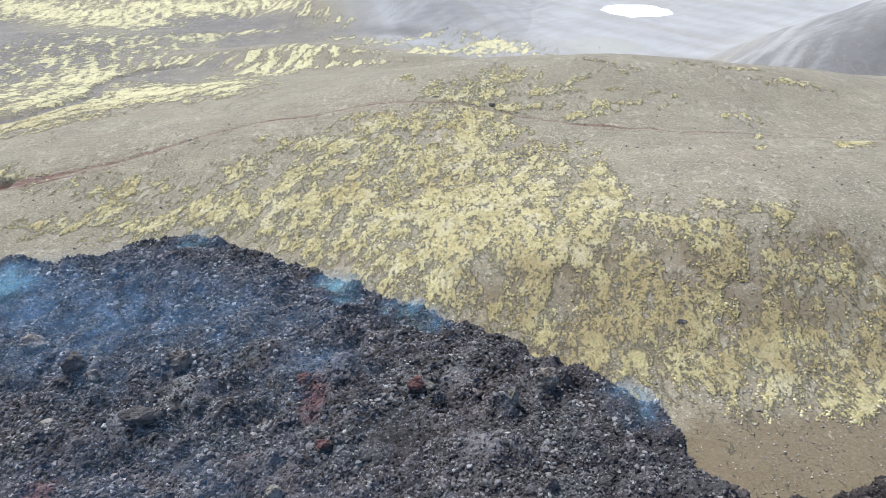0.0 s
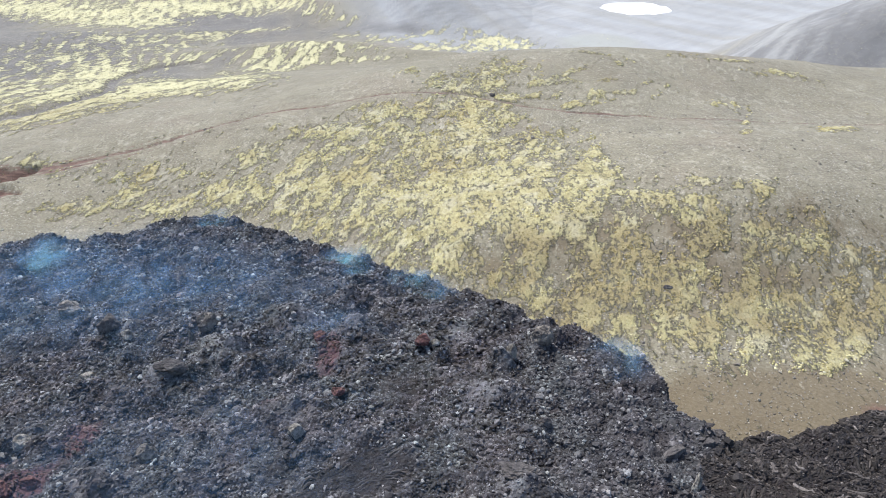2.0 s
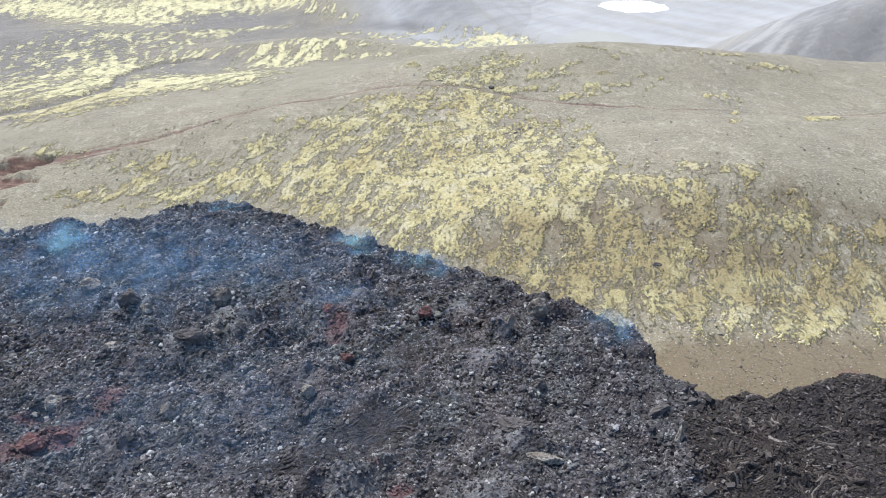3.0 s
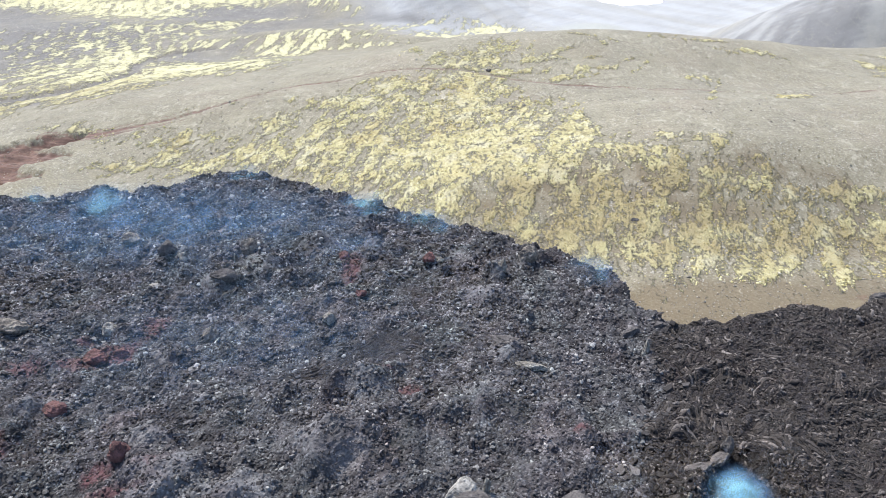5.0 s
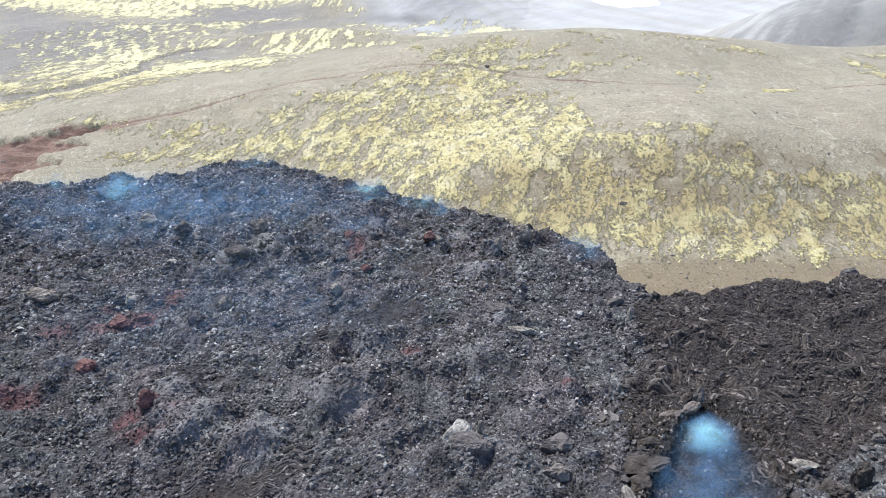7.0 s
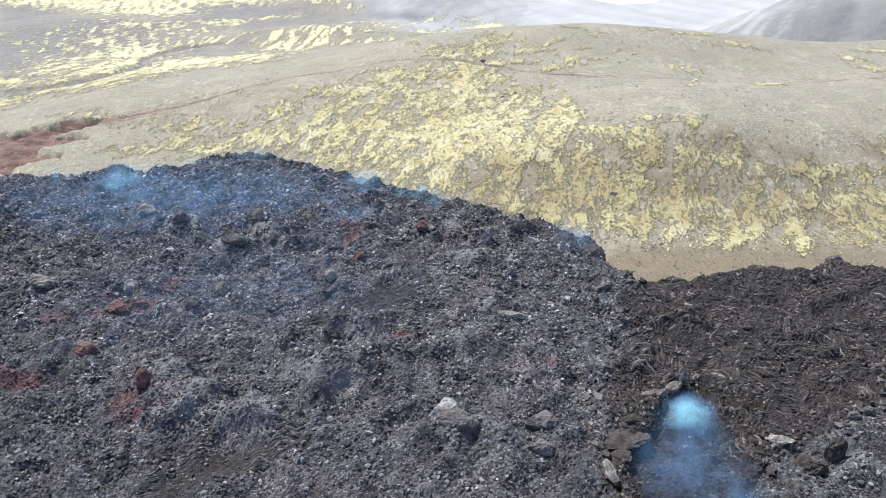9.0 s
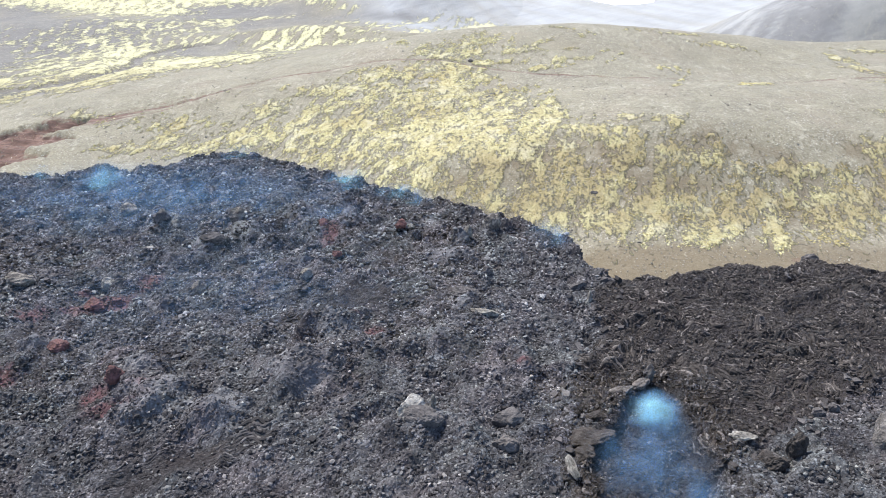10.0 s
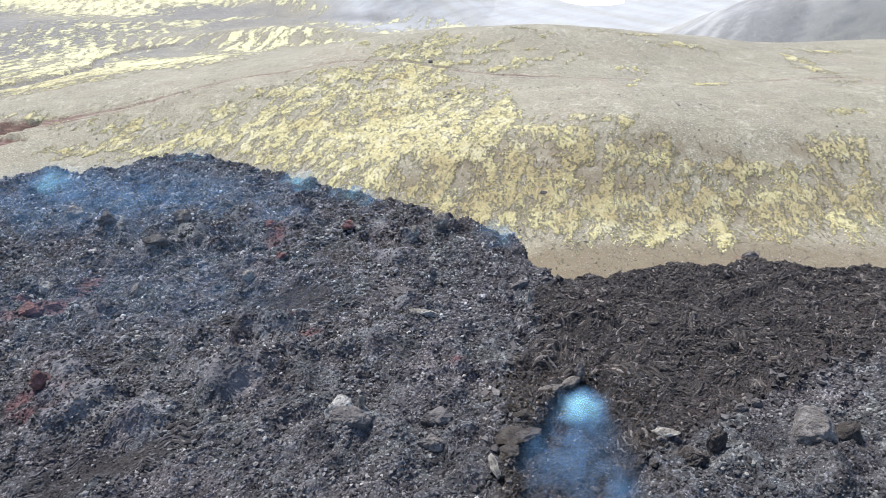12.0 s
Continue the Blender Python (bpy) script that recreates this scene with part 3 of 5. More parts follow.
# moss over the red scar
patch("moss", -107, 149, 5.0, 1.9, -5, 0.5)
patch("moss", -95, 145, 6.5, 2.2, -4, 0.4)
patch("moss", -82, 148, 5.5, 4.1, -6, 0.6)
patch("moss", -73, 145, 7.6, 3.7, -63, 0.55)
patch("moss", -73, 138, 5.0, 3.3, -21, 0.6)
patch("moss", -67, 148, 5.3, 2.6, -15, 0.4)
patch("moss", -88, 129, 4.2, 2.2, 2, 0.45)
patch("moss", -77, 131, 5.8, 3.1, 2, 0.5)
patch("moss", -61, 130, 6.3, 3.0, -10, 0.55)
patch("moss", -116, 155, 8.2, 2.5, -18, 0.35)
patch("moss", -74, 165, 3.6, 1.9, -10, 0.4)
# pale lichen and gravel
patch("pale", -73, 174, 4.6, 3.0, -42, 0.8)
patch("pale", -74, 194, 12.8, 5.8, -62, 0.45)
patch("pale", -87, 190, 11.4, 3.8, -20, 0.3)
patch("pale", -15, 198, 11.1, 5.2, -31, 0.6)
patch("pale", -15, 184, 8.3, 5.2, -31, 0.5)
patch("pale", -40, 206, 19.6, 7.1, -57, 0.35)
patch("pale", -1, 158, 15.0, 2.1, -86, 0.9)
patch("pale", 22, 204, 14.4, 7.6, -3, 0.5)
patch("pale", 33, 146, 9.5, 4.5, -16, 0.7)
patch("pale", 38, 128, 6.7, 4.5, 20, 0.4)
patch("pale", 46, 115, 7.4, 2.2, -20, 0.6)
patch("pale", 59, 198, 10.8, 3.4, 20, 0.3)
patch("pale", 100, 182, 11.3, 5.1, 13, 0.45)
patch("pale", 39, 109, 3.6, 1.8, -23, 0.4)
patch("pale", 20, 99, 4.2, 0.9, -72, 0.6)
patch("pale", -26, 117, 8.4, 2.3, -19, 0.5)
patch("pale", -20, 112, 6.0, 1.9, -24, 0.4)
patch("pale", -36, 122, 7.4, 2.2, -16, 0.4)
patch("pale", -87, 139, 6.8, 3.7, 4, 0.35)
patch("pale", -97, 154, 8.0, 2.2, -3, 0.3)
patch("pale", -46, 173, 10.2, 3.8, -24, 0.3)
patch("pale", 5, 112, 4.2, 1.2, -19, 0.3)
patch("pale", 30, 102, 5.3, 0.7, -16, 0.25)
patch("pale", 56, 125, 8.8, 6.4, 21, 0.22)
# bleached gravel at the foot of the bank
patch("pale", 31, 76, 2.2, 1.5, -34, 0.5)
patch("pale", 36, 74, 4.2, 1.2, -26, 0.5)
patch("pale", 43, 71, 4.6, 1.2, -22, 0.5)
patch("pale", 49, 68, 3.8, 1.2, -19, 0.5)
patch("pale", 55, 66, 3.2, 1.0, -11, 0.5)
patch("pale", 40, 68, 3.8, 0.8, -21, 0.2)
# tan sand and earth
patch("tan", 35, 66, 4.1, 2.7, 6, 1)
patch("tan", 43, 66, 5.5, 2.2, 2, 1)
patch("tan", 50, 65, 5.9, 1.4, -2, 0.9)
patch("tan", 18, 100, 8.1, 2.7, -11, 0.8)
patch("tan", 31, 102, 4.4, 3.5, -27, 0.8)
patch("tan", 25, 96, 4.2, 3.4, 85, 0.6)
patch("tan", 53, 88, 10.4, 2.4, -2, 1)
patch("tan", 39, 91, 3.7, 2.4, 73, 0.7)
patch("tan", 13, 93, 5.3, 4.9, -23, 0.5)
patch("tan", -36, 128, 13.3, 4.9, -22, 0.4)
patch("tan", -81, 155, 18.2, 3.8, 31, 0.4)
patch("tan", -18, 116, 9.6, 3.6, -24, 0.35)
# bare dark hills beyond
patch("dark", -135, 441, 37.1, 23.9, -3, 1)
patch("dark", -158, 428, 28.4, 18.5, -64, 0.7)
patch("dark", -104, 377, 31.4, 24.6, -28, 0.7)
patch("dark", -35, 421, 28.4, 7.8, 20, 0.9)
patch("dark", -205, 346, 40.5, 18.7, -62, 0.9)
patch("dark", -190, 299, 28.4, 12.2, -57, 0.8)
patch("dark", -176, 337, 37.6, 21.3, -61, 0.6)
patch("dark", -159, 356, 34.3, 15.3, -67, 0.4)
patch("dark", -117, 287, 26.0, 14.3, 64, 0.7)
patch("dark", -76, 406, 19.6, 14.2, -52, 0.4)
patch("tan", 44, 62, 14, 7, 8, 1)
patch("tan", 66, 65, 16, 5, 4, 1)
patch("tan", 95, 65, 20, 5, 0, 0.9)
# thin moss all along the bank
patch("moss", 30, 88, 22, 9, -12, 0.30)
patch("moss", 62, 84, 26, 8, 2, 0.42)
patch("moss", 100, 82, 26, 8, 2, 0.45)
patch("moss", 48, 100, 14, 6, -10, 0.22)
# moss further west along the stream
patch("moss", -142, 204, 12.5, 4.8, 78, 0.95)
patch("moss", -147, 191, 9.1, 5.9, 60, 0.95)
patch("moss", -152, 181, 8.8, 6.5, -56, 0.95)
patch("moss", -168, 214, 13.5, 5.3, -36, 0.9)
patch("moss", -151, 201, 10.7, 3.0, -22, 0.5)
patch("moss", -158, 234, 12.3, 11.9, -44, 0.6)
patch("moss", -173, 241, 17.6, 7.5, -50, 0.4)
patch("moss", -228, 323, 47.1, 8.1, -46, 0.2)
patch("moss", -199, 286, 38.6, 7.8, -46, 0.3)
patch("moss", -330, 493, 28.0, 12.9, -16, 0.8)
# dark slopes and gravel further west
patch("dark", -289, 433, 71.6, 22.3, -58, 0.9)
patch("dark", -223, 310, 32.6, 14.3, -56, 0.8)
patch("dark", -208, 326, 25.4, 17.5, -50, 0.7)
patch("dark", -194, 255, 27.7, 12.0, -53, 0.8)
patch("dark", -150, 196, 14.7, 3.1, -25, 0.9)
patch("dark", -156, 195, 11.4, 4.0, -27, 0.8)

TRAIL = [(-112, 148), (-103, 146), (-97, 149), (-89, 154), (-80, 160), (-71, 167), (-61, 174), (-52, 178), (-44, 179), (-36, 178), (-29, 180), (-17, 182), (-7, 181),
         (2, 180), (11, 176), (16, 173), (25, 170), (37, 165), (56, 158), (83, 159), (105, 159), (140, 162)]
STREAM = [(-185, 196), (-160, 199), (-145, 204), (-140, 208), (-135, 214), (-132, 222), (-128, 230), (-127, 241), (-134, 259), (-137, 271), (-137, 287), (-132, 303), (-117, 310)]


def from_line(x, y, line):
    """Distance to a bent line."""
    best = np.full(np.shape(x), 1e9)
    for (ax, ay), (bx, by) in zip(line, line[1:]):
        dx, dy = bx - ax, by - ay
        t = np.clip(((x - ax) * dx + (y - ay) * dy) / (dx * dx + dy * dy), 0, 1)
        best = np.minimum(best, np.hypot(x - ax - t * dx, y - ay - t * dy))
    return best


def inside(x, y, line):
    """Whether places lie inside a closed line."""
    odd = np.zeros(np.shape(x), bool)
    for (ax, ay), (bx, by) in zip(line, line[1:] + line[:1]):
        if ay != by:
            odd ^= ((ay > y) != (by > y)) & (x < (bx - ax) * (y - ay) / (by - ay) + ax)
    return odd


def spread(zone, x, y):
    """How thickly a zone's patches cover a place, 0 to 1."""
    left = np.ones(np.shape(x))
    for cx, cy, rx, ry, turn, amount in PATCHES[zone]:
        left = left * (1 - min(0.97, 0.80 * amount) * mound(x, y, cx, cy, 1.42 * rx, 1.42 * ry, turn))
    return 1 - left


def sheet(name, xs, ys, height, mat, keep=None, facets=False, **layers):
    """One sheet of ground over a grid, with its zones as point layers."""
    X, Y = np.meshgrid(xs, ys)
    Z = height
    nx, ny = len(xs), len(ys)
    i = np.arange(ny - 1)[:, None] * nx + np.arange(nx - 1)[None, :]
    quads = np.stack([i, i + 1, i + nx + 1, i + nx], -1).reshape(-1, 4)
    if keep is not None:
        quads = quads[keep.ravel()[quads].any(1)]
    return solid(name, np.stack([X, Y, Z], -1).reshape(-1, 3), quads, mat, facets, **layers)


def solid(name, verts, faces, mat, facets=False, **layers):
    """A mesh object from arrays of corners and equal-sided faces."""
    used = np.unique(faces)
    if len(used) < len(verts):
        remap = np.zeros(len(verts), np.int64)
        remap[used] = np.arange(len(used))
        verts, faces = verts[used], remap[faces]
        layers = {k: v.ravel()[used] for k, v in layers.items()}
    mesh = bpy.data.meshes.new(name)
    sides = faces.shape[1]
    mesh.vertices.add(len(verts))
    mesh.loops.add(faces.size)
    mesh.polygons.add(len(faces))
    mesh.vertices.foreach_set("co", np.ascontiguousarray(verts, np.float32).ravel())
    mesh.loops.foreach_set("vertex_index", np.ascontiguousarray(faces, np.int32).ravel())
    mesh.polygons.foreach_set("loop_start", np.arange(0, faces.size, sides, dtype=np.int32))
    for key, value in layers.items():
        mesh.attributes.new(key, "FLOAT", "POINT").data.foreach_set("value", np.ascontiguousarray(value, np.float32).ravel())
    mesh.polygons.foreach_set("use_smooth", np.full(len(faces), not facets))
    mesh.update(calc_edges=True)
    mesh.materials.append(mat)
    return new(name, mesh)


def growing(start, step, ratio, end):
    out, at, way = [], start, 1 if end > start else -1
    while at * way < end * way:
        step *= ratio
        at += step * way
        out.append(at)
    return out


def moss_at(x, y):
    thick = spread("moss", x, y)
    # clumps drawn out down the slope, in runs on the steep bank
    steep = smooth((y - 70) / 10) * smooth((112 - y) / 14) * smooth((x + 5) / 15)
    slant = x - 0.30 * (y - 90)
    runs = waves(slant + 1.0 * waves(x, y, 9, 3), y * 0.30, 2.6, 21) + 0.6 * waves(slant, y * 0.4, 1.3, 22)
    clumps = rough(slant, y * 0.42, 5.5, 4, 31, 0.75)
    small = rough(slant, y * 0.5, 2.0, 2, 41, 0.7)
    broken = steep * (0.40 * runs + 0.45 * clumps + 0.2 * small) + (1 - steep) * (0.50 * clumps + 0.35 * small)
    far = smooth((y - 245) / 40)
    flecks = rough((0.3 * x - 0.95 * y) * 0.14, 0.95 * x + 0.3 * y, 3.0, 3, 43)
    tufts = rough(x - 0.2 * y, y * 0.22, 4.0, 3, 44, 0.7)
    broken = broken * (1 - far) + far * (0.85 * np.where(x < -125, flecks, tufts) + 0.25 * clumps)
    return np.minimum(1.12 * thick - 0.10 + 0.92 * broken * smooth(thick * 4), 0.95 - 0.17 * steep), steep


fx = list(np.arange(-130, 130.01, 0.72))
xs = np.array(sorted(list(np.arange(-132, -330, -1.6)) + growing(-330, 2, 1.08, -2600) + fx + growing(130, 0.62, 1.07, 2600)))
fy = list(np.arange(62, 240.01, 0.70))
ys = np.array(sorted(growing(62, 0.62, 1.10, -2600) + fy + growing(240, 0.62, 1.013, 620) + growing(620, 5.5, 1.05, 900) + growing(900, 25, 1.1, 2900)))
GX, GY = np.meshgrid(xs, ys)
GZ = land(GX, GY)
MOSS, STEEP = moss_at(GX, GY)
PALE = spread("pale", GX, GY) * (1 - 0.6 * smooth(1.6 * spread("tan", GX, GY) * (GY < 76)))
off = from_line(GX + 0.5 * waves(GX, GY, 6, 51), GY + 0.5 * waves(GX, GY, 6, 52), TRAIL)
wide = 0.7 + 0.7 * smooth((-50 - GX) / 30) + 0.2 * smooth((GX - 12) / 12)
rut = np.exp(-(off / wide) ** 2) + 0.7 * np.exp(-((off - 2.3) / 0.55) ** 2) * (smooth((GX - 25) / 15) + smooth((-60 - GX) / 15))
MOSS = MOSS - 0.55 * PALE * smooth((GY - 120) / 20)
RED = rut * (0.64 + 0.06 * smooth((GX - 12) / 12) + 0.22 * waves(GX, GY, 9, 53) + 0.5 * mound(GX, GY, -44, 179, 8, 4) + 0.4 * mound(GX, GY, -100, 148, 14, 6))
SCAR = [(-165, 141), (-125, 143), (-116, 145), (-107, 149), (-102, 149), (-106, 144), (-112, 141), (-104, 138), (-99, 136.5), (-104, 134), (-110, 131), (-109, 127), (-103, 125), (-108, 122), (-110, 115), (-165, 104)]
wx, wy = GX + 2.0 * rough(GX, GY, 5, 3, 56), GY + 2.0 * rough(GX, GY, 5, 3, 59)
scar = from_line(wx, wy, SCAR + SCAR[:1])
bank = smooth(np.where(inside(wx, wy, SCAR), 0.5 + scar / 4, 0.5 - scar / 4))
RED = np.maximum(RED, bank)
RED = np.maximum(RED, 0.55 * (mound(GX, GY, 58, 62.5, 5, 1.5) + mound(GX, GY, 72, 65, 5, 1.6)))
bed = np.exp(-(from_line(GX + 1.2 * waves(GX, GY, 12, 54), GY, STREAM) / (2.4 + 2.2 * smooth((245 - GY) / 40))) ** 4)
MOSS = MOSS * (1 - 0.9 * np.minimum(1, rut)) * (1 - bed) * (1 - bank)
DARK = np.maximum(bed, 0.95 * smooth(1.25 * spread("dark", GX, GY) + 0.25 * rough(GX, GY * 0.4, 14, 3, 60)))
valley_side = smooth((GX * 0.69 - GY * 0.72 + 182) / 40) * smooth((GY - 262) / 30)
across = GX * 0.72 - GY * 0.69
DARK = np.maximum(DARK, valley_side * np.clip(0.62 + 1.3 * rough(across, (GX + GY) * 0.06, 13, 5, 57, 0.75), 0, 1))
# the far silt, with the haze of distance painted in
SILT_HAZE = smooth((GY - 350) / 60) * smooth((GX + 75 + 0.35 * (GY - 400)) / 60)
SILT_HAZE = SILT_HAZE * (1 - 0.1 * valley_side) * (0.9 + 0.30 * rough(GX + 0.5 * GY, GY * 0.12, 22, 4, 58))
# gullies down the far side of the plain, and a dried pool on it
gully = smooth((60 - GX + 0.30 * (GY - 420)) / 40) * smooth((GX + 60) / 30) * smooth((GY - 425) / 20)
DARK = np.maximum(DARK, 0.35 * gully * smooth(0.5 + 1.2 * rough(0.35 * GX + 0.94 * (GX - 0.75 * GY), GY * 0.08, 9, 4, 62, 0.7)))
POOL = smooth(2.2 - 2.2 * np.hypot((GX - 92) / 30, (GY - 424) / 34))
SILT_HAZE = SILT_HAZE * (1 - 0.25 * POOL)
SILT_HAZE = np.maximum(SILT_HAZE, valley_side * (0.75 - 0.35 * smooth((GX - 150) / 80) * smooth((340 - GY) / 50)))
GZ = GZ + 0.32 * smooth((MOSS - 0.35) / 0.4) * smooth((330 - GY) / 80) - 0.25 * rut - 1.2 * bed - 1.3 * bank * (1 + 0.8 * ridges(GX * 0.4, GY, 5, 3, 55))
GZ = GZ + 0.10 * rough(GX, GY, 2.2, 2, 61) * smooth((300 - GY) / 80)
GZ = GZ - 3.0 * smooth((52 - GY) / 12) * smooth((600 + GY) / 400)
ground = sheet("ground", xs, ys, GZ, GROUND, moss=MOSS, pale=PALE, red=RED, streak=STEEP, dark=DARK, silt_haze=SILT_HAZE, moss_haze=np.maximum(smooth((GY - 195) / 50) * smooth((-15 - GX) / 50), smooth((GY - 280) / 40)), pool=POOL, tan=np.maximum(spread("tan", GX, GY), 0.42 * STEEP * (1 - PALE) * (1 + rough(GX, GY, 12, 3, 63))))
tagged(ground, "grey volcanic ash hillside with patches of yellow-green moss", "ground", kind="structure")

# a patch of old snow on the far plain
sx, sy = np.linspace(-1, 1, 60), np.linspace(-1, 1, 40)
SX, SY = np.meshgrid(sx, sy)
PX, PY = 145 + 26 * SX, 556 + 32 * SY
thick = 1 - np.hypot(SX, SY) ** 2 + 0.25 * rough(PX, PY, 14, 3, 66)
snow = sheet("snow_patch", 145 + 26 * sx, 556 + 32 * sy, land(PX, PY) + 1.6 * np.clip(thick, -0.3, 0.6), SNOW, keep=thick > -0.25)
tagged(snow, "bright white patch of old snow on the far plain", "snow patch")

# ---- the lava: an older rubbly flow and a younger crusted one beside it ----
EDGE = [(-160, 100), (-125, 108), (-107, 112), (-94, 113), (-84, 116), (-75, 116), (-67, 119), (-61, 122), (-54, 124), (-47, 124.5), (-40, 121),
        (-33, 116.5), (-24, 111.5), (-15, 106), (-6, 99), (1.5, 94.5), (10, 88.5), (18, 81.5), (28, 75.5), (30, 71), (31.5, 65), (31.5, 60),
        (35, 57.5), (36, 55), (46, 58), (55, 61), (62, 59), (71, 63), (77, 59), (92, 57), (120, 55), (160, 50), (160, -90), (-160, -90)]
YOUNG = [(36, 56), (33, 52), (28.6, 46.6), (28.5, 35.6), (24, 29), (22, 22), (24, 17), (20, 7), (16, -10), (8, -30), (-6, -60), (-10, -90), (16, -90), (21, -60), (28, -32), (30, -10), (33, 6), (36, 10),
         (40, 13), (49.5, 17), (59, 23), (68, 28), (76, 31), (160, 40), (160, 70), (36, 70)]
VENT = [(32.7, 25.8), (35.5, 24.6), (34.8, 19.2), (34.7, 14.3), (36.2, 10.7), (36, 5), (34, 0), (22, 0), (21.7, 6.5), (21.5, 10.8), (23, 13.9), (26, 17), (27.2, 19.7), (29.9, 23.5)]

# heaps of clinker on the old flow: centre and radius
HUMMOCKS = [(-32, 91, 4.3), (-37, 80, 3.0), (-36, 73, 2.2), (-51, 78, 2.6), (-24, 79, 4.6), (-17, 69, 3.0), (-13, 77, 3.2), (-39, 65, 3.4), (-20, 58, 3.8), (-3, 74, 2.5),
            (1, 77, 3.2), (8, 70, 2.1), (14, 74, 2.2), (5, 62, 3.3), (-17, 86, 3.1), (-68, 53, 3.8), (-33, 72, 4.3), (-40, 46, 3.2), (-16, 75, 3.5), (8, 45, 3.1),
            (-32, 20, 5.0), (-11, 37, 3.9), (-54, 35, 3.9), (3, 17, 3.2), (-14, 26, 4.6), (-35, 26, 3.7), (-23, 18, 5.0), (-13, 24, 4.2), (4, 37, 4.0)]

# long ridges of rubble across the old flow
SPINES = [[(-28.6, 34.7), (-21.9, 37.2), (-12.1, 36.5), (-7.7, 41.9), (-2.7, 46.3)], [(-36, 14.5), (-31, 20.3), (-25, 25.6), (-20, 30.4), (-13, 38.4)],
          [(-25, 7.4), (-16.4, 14), (-7, 17.6), (-2, 21.6)], [(-59, 58.3), (-49.6, 64), (-38, 65.8), (-28.6, 70)],
          [(-23.6, 58.4), (-17.7, 59.5), (-11, 56), (-5, 51.7)], [(-17.3, 25.4), (-5.7, 31.5), (6, 33)]]


# folds pushed up in the young crust
FOLDS = [[(31.7, 39.3), (35.7, 41.4), (40.2, 43.3)],
         [(37.2, 40.2), (41.7, 39.1), (42.9, 36.1)],
         [(72.3, 49.8), (76.9, 50.2), (83.2, 51.2)],
         [(52.1, 31.9), (56.3, 31.9), (57.2, 29.2)],
         [(58.6, 45.2), (63.3, 47.7), (68.2, 49.1)],
         [(62.8, 38.1), (66.8, 37.2), (69.2, 34.2)],
         [(43.4, 29.7), (48.3, 30.4), (51.3, 28.5), (52.8, 25.6)],
         [(55.6, 28.1), (57.4, 25.9), (57.1, 22.5)],
         [(50.3, 43.8), (51.6, 38.7), (55.6, 34.8)],
         [(30.6, 32.9), (28.2, 29.8), (26.3, 26.1)]]


def within(x, y, line):
    """Distance inside a closed line, less than 0 outside."""
    d = from_line(x, y, line + line[:1])
    return np.where(inside(x, y, line), d, -d)


def ropy(x, y):
    """Where bare dark ropes of the old flow lie open between the heaps."""
    return (mound(x, y, -12.3, 46, 6, 3.4, 12) + mound(x, y, -24, 10.4, 10, 2.8, 22) + mound(x, y, -8, 49.5, 5, 3, -20) + mound(x, y, -17.7, 41.3, 7.5, 1.5, 5)
            + 0.8 * mound(x, y, -6, 65.4, 4.5, 4.2))


def heap(x, y, cx, cy, r):
    """A pointed heap of height 1."""
    return np.exp(-1.1 * (((x - cx) / (1.1 * r)) ** 2 + ((y - cy) / r) ** 2 + 0.02) ** 0.8)


def scree_at(x, y):
    """How much fine pale scree covers the heaps."""
    total = 0.5 * smooth(ridges(x, y, 8, 2, 82) - 0.2)
    for cx, cy, r in HUMMOCKS:
        total = np.maximum(total, mound(x, y, cx, cy, 1.2 * r, 1.1 * r))
    return total


def reds_at(x, y):
    """Where the old flow is oxidised red."""
    total = 0
    for cx, cy, rx, ry, amount in ((-52, 44, 4, 3, 1), (-48, 47, 3, 3, 1), (-17.3, 71, 2.3, 5, 1), (-58, 28, 5, 3, 1), (-40, 22, 2.5, 2, 1), (-36, 18, 5, 1.5, 0.8), (-24, 60, 2.5, 1.5, 0.6),
                                  (-9, 40, 3, 1.5, 0.7), (-5, 37, 2, 1.2, 1), (-46, 55, 3, 4, 0.9), (-55, 51, 4, 2, 0.8), (-61, 44, 4, 2.5, 0.8), (-33, 88, 2, 2, 0.5), (16, 29, 1.6, 1.2, 0.8), (-33, 22, 3, 2, 0.6)):
        total = total + 0.9 * amount * mound(x, y, cx, cy, rx, ry)
    return total


def knolls(x, y, size, seed):
    """Close-set piles, one to a square of that size, of height up to 1."""
    u, v = x / size, y / size
    i, j = np.floor(u), np.floor(v)
    best = np.zeros(np.shape(x))
    for a in (-1, 0, 1):
        for b in (-1, 0, 1):
            p, q = i + a, j + b
            d = np.hypot(u - p - 0.15 - 0.7 * lattice(p, q, seed), v - q - 0.15 - 0.7 * lattice(p, q, seed + 1))
            r = 0.38 + 0.38 * lattice(p, q, seed + 2)
            best = np.maximum(best, (0.4 + 0.6 * lattice(p, q, seed + 3)) * (1 - np.sqrt((d / r) ** 2 + 0.02)))
    return best


